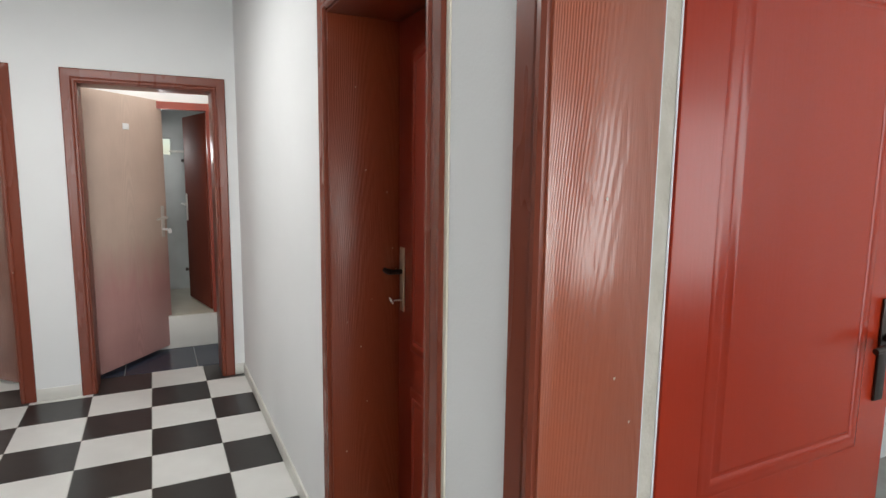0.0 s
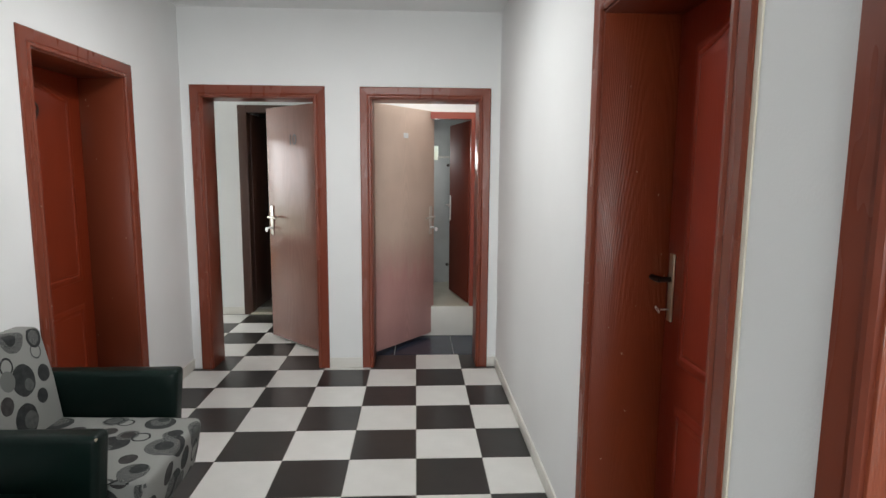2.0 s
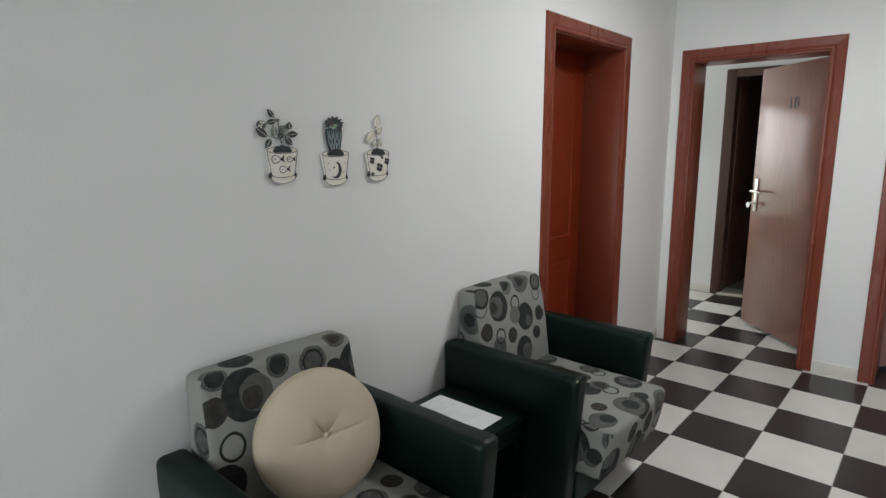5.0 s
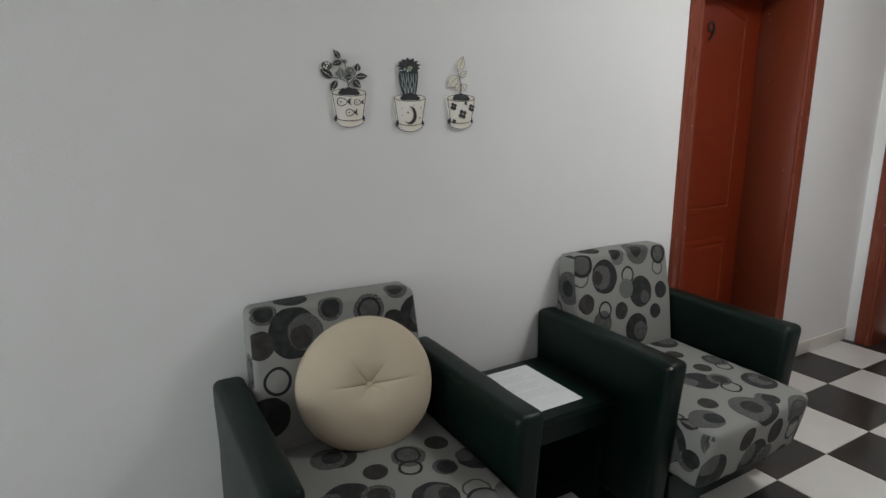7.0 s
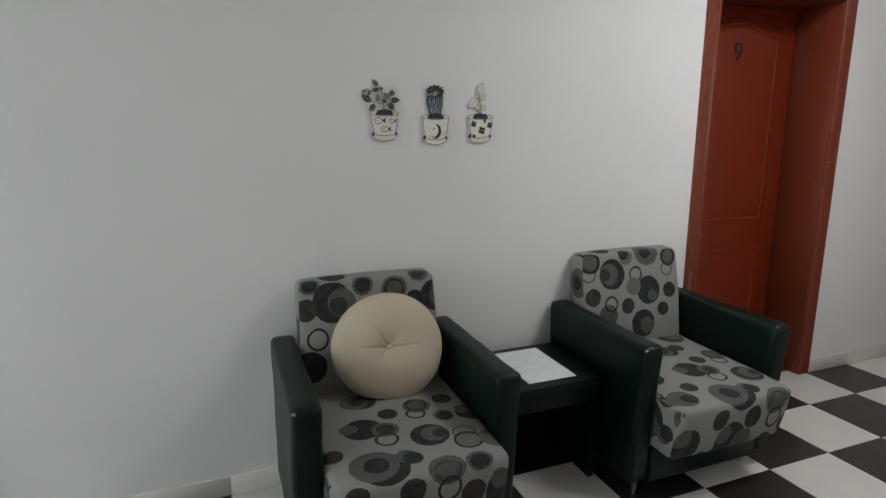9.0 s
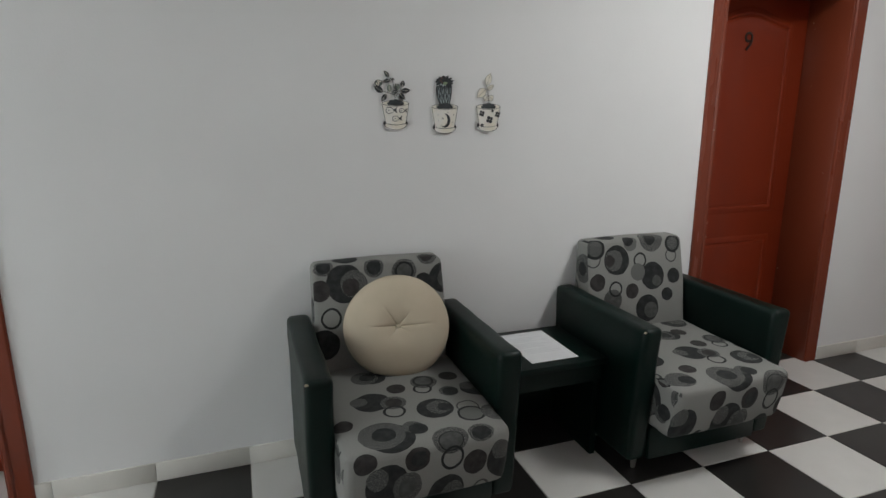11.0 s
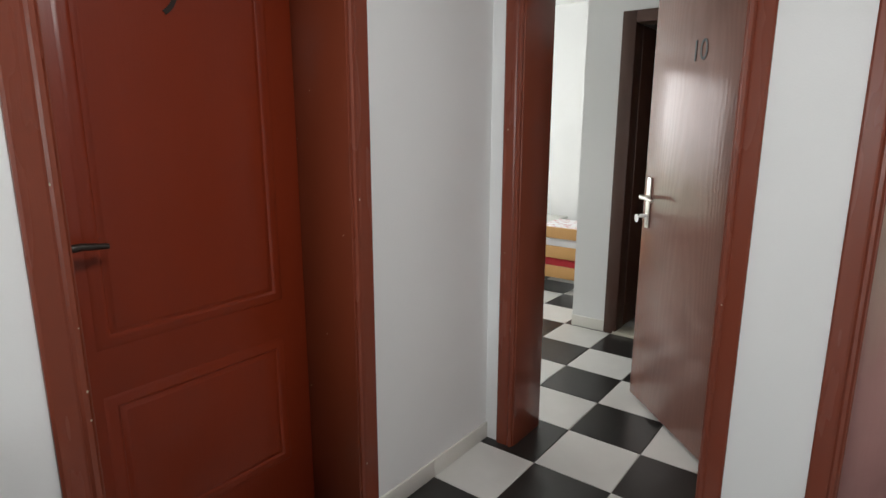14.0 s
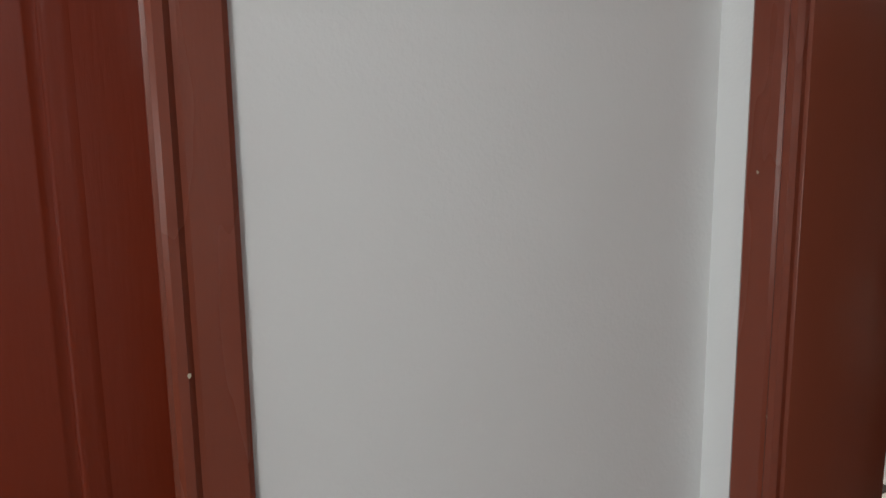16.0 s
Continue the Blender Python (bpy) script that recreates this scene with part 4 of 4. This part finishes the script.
for k in range(8):
    a = k * 2 * math.pi / 7
    q = 0.0092 if k < 7 else 0.0
    bm = bmesh.new()
    disc(bm, -0.062 + q * math.cos(a), 0.072 + 0.8 * q * math.sin(a), 0.0034, 0.0030, -0.0065, -0.005, 8)
    part("petal", bm, PALE_LEAF if k % 3 else GREY_LEAF, flower)
bm = bmesh.new()
tube(bm, [(0, -0.005, 0), (-0.002, -0.005, 0.04), (-0.008, -0.005, 0.08), (-0.020, -0.005, 0.093)], 0.0013, 5)
tube(bm, [(0, -0.005, 0.020), (0.016, -0.005, 0.040), (0.028, -0.005, 0.066)], 0.0010, 5)
tube(bm, [(0, -0.005, 0.030), (-0.020, -0.005, 0.036), (-0.046, -0.005, 0.042), (-0.060, -0.005, 0.070)], 0.0010, 5)
part("stem", bm, LINE, pl)
for x, z, size in ((-0.018, -0.026, 1.0), (0.028, -0.027, 0.68), (0.004, -0.056, 0.85)):
    bm = bmesh.new()
    tube(bm, [(x - 0.004 * size + 0.015 * size * math.cos(a), -0.0085, z + 0.0100 * size * math.sin(a) * (1.1 - 0.35 * math.cos(a))) for a in np.linspace(0, 2 * math.pi, 21)[:-1]], 0.0011, 5, True)
    slab(bm, [(x + 0.009 * size, z), (x + 0.024 * size, z + 0.013 * size), (x + 0.020 * size, z), (x + 0.024 * size, z - 0.010 * size)], -0.0095, -0.008)
    disc(bm, x - 0.008 * size, z, 0.002, 0.002, -0.0095, -0.008, 8)
    part("fish", bm, LINE, pl, "painted fish outline")

pl = planter(-2.856, 1.370, 0.106, 0.092, "cactus cut-out on the wall, its pot painted with a moon")
bm = bmesh.new()
body = [(-0.017, 0.0), (-0.024, 0.018), (-0.031, 0.040), (-0.034, 0.062), (-0.031, 0.078), (0.030, 0.078), (0.029, 0.050), (0.024, 0.022), (0.019, 0.0)]
slab(bm, body, -0.007, -0.002)
part("cactus", bm, DARK_LEAF, pl, "dark ribbed cactus")
RIB = varied("cactus_rib", (0.16, 0.23, 0.25), (0.46, 0.52, 0.52), 120, 0.5)
for k, u in enumerate((-0.85, -0.62, -0.36, -0.10, 0.16, 0.42, 0.70)):
    bm = bmesh.new()
    sway = 0.0018 * (-1) ** k
    tube(bm, [(0.016 * u, -0.0075, 0.006), (0.021 * u + sway, -0.0078, 0.020), (0.029 * u - sway, -0.0078, 0.038), (0.030 * u + sway * 0.6, -0.0078, 0.054), (0.033 * u - 0.001, -0.0075, 0.072)],
         [0.0008, 0.0017, 0.0012, 0.0017, 0.0006], 5)
    part("rib", bm, RIB, pl)
bm = bmesh.new()
slab(bm, [(r * math.cos(a) * 0.034, 0.092 + r * math.sin(a) * 0.021) for a, r in ((k * 2 * math.pi / 26, 1.0 + (0.16 if k % 2 else -0.12) + 0.07 * math.sin(k * 2.7)) for k in range(26))], -0.0075, -0.003)
part("bloom", bm, DARK_LEAF, pl, "dark ragged bloom")
for k in range(15):
    a, r = k * 2.4, 0.008 + 0.0013 * k
    bm = bmesh.new()
    slab(bm, lens(r * 0.6 * math.cos(a), 0.092 + r * 0.5 * math.sin(a), 0.011, 0.0065, math.degrees(a) + 12), -0.0088 - 0.0002 * (k % 4), -0.007)
    part("petal", bm, RIB if k % 5 == 2 else PETAL_BROWN if k % 5 == 4 else DARK_LEAF, pl, "brown petal" if k % 5 == 4 else "")
bm = bmesh.new()
slab(bm, lens(-0.008, 0.084, 0.020, 0.012, 15), -0.0105, -0.008)
part("bloom_centre", bm, GREEN_SPOT, pl, "pale green middle")
bm = bmesh.new()
outer = [(0.022 * math.cos(a), 0.027 * math.sin(a) - 0.052) for a in np.linspace(-2.3, 1.4, 14)]
inner = [(0.019 * math.cos(a) - 0.0075, 0.024 * math.sin(a) - 0.049) for a in np.linspace(1.3, -2.2, 14)]
slab(bm, outer + inner, -0.0095, -0.008)
part("moon", bm, LINE, pl, "painted crescent moon")
for x, z, r in ((-0.008, -0.044, 0.004), (-0.028, -0.030, 0.002), (0.012, -0.022, 0.002), (0.036, -0.030, 0.002), (0.032, -0.060, 0.0025), (-0.026, -0.052, 0.002)):
    bm = bmesh.new()
    slab(bm, [((r if k % 2 == 0 else r * 0.45) * math.cos(k * math.pi / 5 + 0.3) + x, (r if k % 2 == 0 else r * 0.45) * math.sin(k * math.pi / 5 + 0.3) + z) for k in range(10)], -0.0095, -0.008)
    part("star", bm, LINE, pl)

pl = planter(-2.673, 1.371, 0.102, 0.087, "pale seedling cut-out on the wall, its pot painted with clovers")
for x, z, length, width, turn in ((-0.008, 0.081, 0.050, 0.027, 70), (-0.010, 0.068, 0.050, 0.034, 222), (-0.003, 0.065, 0.032, 0.018, 35), (-0.002, 0.044, 0.026, 0.026, 240), (0.004, 0.044, 0.026, 0.026, -60)):
    leaf_piece(pl, x, z, length, width, turn, PALE_LEAF, SKETCH)
bm = bmesh.new()
tube(bm, [(0.002, -0.005, 0.004), (0.001, -0.005, 0.035), (-0.004, -0.005, 0.062), (-0.008, -0.005, 0.081)], 0.0010, 5)
part("stem", bm, SKETCH, pl)
for x, z, r in ((-0.028, -0.026, 0.0085), (0.006, -0.050, 0.0105), (0.040, -0.030, 0.0085), (-0.026, -0.072, 0.005), (0.018, -0.016, 0.004)):
    bm = bmesh.new()
    for k in range(4):
        a = k * math.pi / 2 + 0.5
        disc(bm, x + r * 0.85 * math.cos(a), z + r * 0.85 * math.sin(a), r * 0.62, r * 0.62, -0.0095 - 0.0002 * k, -0.008, 9)
    tube(bm, [(x, -0.009, z), (x - r * 0.4, -0.009, z - r * 1.3)], 0.001, 4)
    part("clover", bm, LINE, pl, "painted clover")

# ---- room ten ----
bed = empty("bed", pose(-3.1, 2.27, 0), "pine bed with white mattress, red band and floral cover", "bed")
for nm, z0, z1 in (("top_rail", 0.472, 0.563), ("middle_rail", 0.307, 0.406), ("bottom_rail", 0.143, 0.241)):
    boxed(nm, (-0.35, 0, z0), (1.10, 0.022, z1), PINE, bed, "", 0.003)
for x in (-0.33, 1.03):
    boxed("bed_post", (x, 0.023, 0), (x + 0.06, 0.075, 0.563), PINE, bed, "", 0.004)
boxed("red_band", (-0.30, 0.03, 0.17), (1.02, 0.10, 0.30), RED_CLOTH, bed, "red cloth hanging between the rails", 0.01)
boxed("mattress", (-0.27, 0.04, 0.302), (1.02, 0.62, 0.47), SHEET, bed, "", 0.025)
boxed("cover", (0.43, 0.03, 0.472), (1.02, 0.60, 0.535), FLORAL, bed, "white cover with pink flowers", 0.02)
ns = empty("nightstand", pose(-3.30, 2.98, 0), "low white lacquered nightstand with a drawer", "nightstand")
boxed("body", (0, 0, 0.0), (0.46, 0.42, 0.45), WHITE_WOOD, ns, "", 0.003)
boxed("top", (-0.01, -0.012, 0.45), (0.47, 0.43, 0.47), WHITE_WOOD, ns, "", 0.003)
boxed("drawer", (0.02, -0.012, 0.29), (0.44, 0.0, 0.43), WHITE_WOOD, ns, "", 0.003)
bm = bmesh.new()
tube(bm, [(0.20, -0.012, 0.365), (0.20, -0.028, 0.365), (0.26, -0.028, 0.365), (0.26, -0.012, 0.365)], 0.004, 8)
part("pull", bm, BRONZE, ns, "", True)
hb = empty("second_bed", pose(-3.50, 3.0, 0), "pine headboard of a second bed with a white pillow", "bed")
for x in (0.10,):
    boxed("bed_post", (x, 0.30, 0), (x + 0.06, 0.36, 0.80), PINE, hb, "", 0.006)
boxed("headboard", (-0.8, 0.32, 0.35), (0.10, 0.345, 0.72), PINE, hb, "", 0.004)
boxed("side_rail", (0.10, -0.5, 0.2), (0.125, 0.30, 0.32), PINE, hb, "", 0.003)
boxed("mattress", (-0.8, -0.6, 0.25), (0.09, 0.30, 0.45), SHEET, hb, "", 0.03)
boxed("pillow", (-0.55, -0.05, 0.45), (0.06, 0.28, 0.62), SHEET, hb, "", 0.05)
d = empty("door_8", pose(-1.65, 1.68, 0), "dark brown inner door frame round an unlit bathroom", "door", "", "structure")
bm = bmesh.new()
for lo, hi in (((-0.065, -0.014, 0), (0.02, 0.13, 2.055)), ((0.73, -0.014, 0), (0.815, 0.13, 2.055)), ((0.02, -0.014, 1.985), (0.73, 0.13, 2.055))):
    box_into(bm, lo, hi)
soften(bm, 0.004, 2)
part("frame", bm, BROWN_DOOR, d, "", True)
boxed("sill", (0.0, -0.02, 0.0), (0.75, 0.14, 0.02), TILE_BEIGE, d, "beige tiled sill", 0.002)
boxed("leaf", (0, 0, 0.03), (0.70, 0.04, 1.98), BROWN_DOOR, d, "", 0.002, pose(0.025, 0.12, 0, 0, 0, 88))

# ---- steps and linings of the shower room ----
boxed("step", (-0.40, 0.87, 0), (0.512, 0.96, 0.262), TILE_SKIRT, None, "", 0.002)["kind"] = "structure"
boxed("threshold", (-0.23, 0.868, 0.262), (0.515, 0.96, 0.268), TILE_BEIGE)["kind"] = "structure"
boxed("floor_shower", (-0.40, 0.96, 0), (0.59, 2.0, 0.265), TILE_BEIGE)["kind"] = "structure"
d = empty("door_7", pose(-0.23, 0.87, 0.268), "low inner shower door in a bright red frame, standing open", "door", "", "structure")
bm = bmesh.new()
box_into(bm, (0.695, -0.012, 0), (0.745, 0.06, 1.66))
box_into(bm, (-0.045, -0.012, 0), (0.005, 0.06, 1.66))
box_into(bm, (0.005, -0.012, 1.605), (0.695, 0.06, 1.66))
part("frame", bm, RED_FRAME, d)
lf = boxed("leaf", (-0.62, 0, 0.01), (0.0, 0.035, 1.60), RED_BROWN, d, "", 0.002, pose(0.685, 0.07, 0, 0, 0, -78))
lever(lf, -0.58, 0.0, 0.85, 1, CHROME, CHROME)
hk = empty("hook_rail", pose(0.30, 1.998, 1.585), "small chrome hook rail on the pale shower tiles", "hook rail")
boxed("rail", (-0.08, -0.008, -0.01), (0.06, 0.0, 0.01), CHROME, hk, "", 0.002)
for x in (-0.065, -0.01, 0.045):
    bm = bmesh.new()
    tube(bm, [(x, -0.008, 0), (x, -0.03, -0.008), (x, -0.035, 0.008)], 0.006, 8)
    part("hook", bm, CHROME, hk, "", True)
for i, (x, z) in enumerate(((0.335, 1.50), (0.33, 0.455))):
    bm = bmesh.new()
    disc(bm, 0, 0, 0.016, 0.016, -0.02, 0)
    tagged(part("pipe_stub", bm, BRONZE, None, "", False, pose(x, 1.999, z)), "dark round pipe stub in the pale shower tiles", "pipe stub")


# ---- floor tiles ----
def tile_mesh(name, sx, sy, mat, gap=0.0035, thick=0.004):
    bm = bmesh.new()
    g, e = gap / 2, 0.0015
    rings = [[bm.verts.new((x, y, z)) for x, y in ((i, i), (sx - i, i), (sx - i, sy - i), (i, sy - i))] for i, z in ((g, -thick), (g, -e), (g + e, 0.0))]
    for r, s in zip(rings, rings[1:]):
        for k in range(4):
            bm.faces.new((r[k], r[(k + 1) % 4], s[(k + 1) % 4], s[k]))
    bm.faces.new(rings[-1])
    me = bpy.data.meshes.new(name)
    bm.to_mesh(me)
    bm.free()
    me.materials.append(mat)
    return me


def lay(name, me, parent, m):
    ob = new(name, me)
    ob.parent = parent
    ob.matrix_basis = m
    return ob


white, black = tile_mesh("floor_tile_white", TILE, TILE, TILE_WHITE), tile_mesh("floor_tile_black", TILE, TILE, TILE_BLACK)
for i in range(-15, 4):
    for j in range(-26, 14):
        x, y = (i + 0.5) * TILE, (j + 0.5) * TILE
        corridor = WEST - 0.3 < x < EAST + 0.2 and y < 0.2
        doorway = NORTH < y < 0.33 and N10[0] - 0.2 < x < EAST
        ten = y > 0.33 and x < -0.5 and not (x > -1.8 and y > 2.0)
        if corridor or doorway or ten:
            lay("tile", white if (i + j) % 2 == 0 else black, floor, pose(i * TILE, j * TILE, 0))
blue = tile_mesh("floor_tile_blue", 0.47, 0.53, TILE_BLUE, 0.006)
for k in range(3):
    lay("tile", blue, floor, pose(-0.64 + 0.47 * k, 0.337, 0.0))

# ---- skirting ----
skirt_mesh = {}


def skirt(wall_name, start, end, at, axis, facing):
    """A run of skirting tiles on a wall's face, cut at the ends."""
    base = empty("baseboard", pose(0, 0, 0), "white tiled skirting along the wall", "", "", "structure")
    k0 = math.floor(start / TILE)
    k = k0
    while k * TILE < end - 0.001:
        a, b = max(start, k * TILE), min(end, (k + 1) * TILE)
        if b - a > 0.015:
            lo, hi = (a + 0.001, 0), (b - 0.001, 0)
            if axis == "y":
                x0, x1 = sorted((at, at + facing * 0.009))
                boxed("skirting_tile", (x0, a + 0.0006, 0.001), (x1, b - 0.0006, 0.075), TILE_SKIRT, base, "", 0.0008)
            else:
                y0, y1 = sorted((at, at + facing * 0.009))
                boxed("skirting_tile", (a + 0.0006, y0, 0.001), (b - 0.0006, y1, 0.075), TILE_SKIRT, base, "", 0.0008)
        k += 1


skirt("west", WD[1] + OW, NORTH, WEST, "y", 1)
skirt("west", WD2[1] + OW, WD[0] - OW, WEST, "y", 1)
skirt("east", ED[1] + OW, NORTH, EAST, "y", -1)
skirt("east", EO[1] + OW, ED[0] - OW, EAST, "y", -1)
skirt("north", N10[1] + OW, NSH[0] - OW, NORTH, "x", -1)
skirt("north", NSH[1] + OW, EAST, NORTH, "x", -1)
skirt("ten", -1.95, -1.70, 1.68, "x", -1)
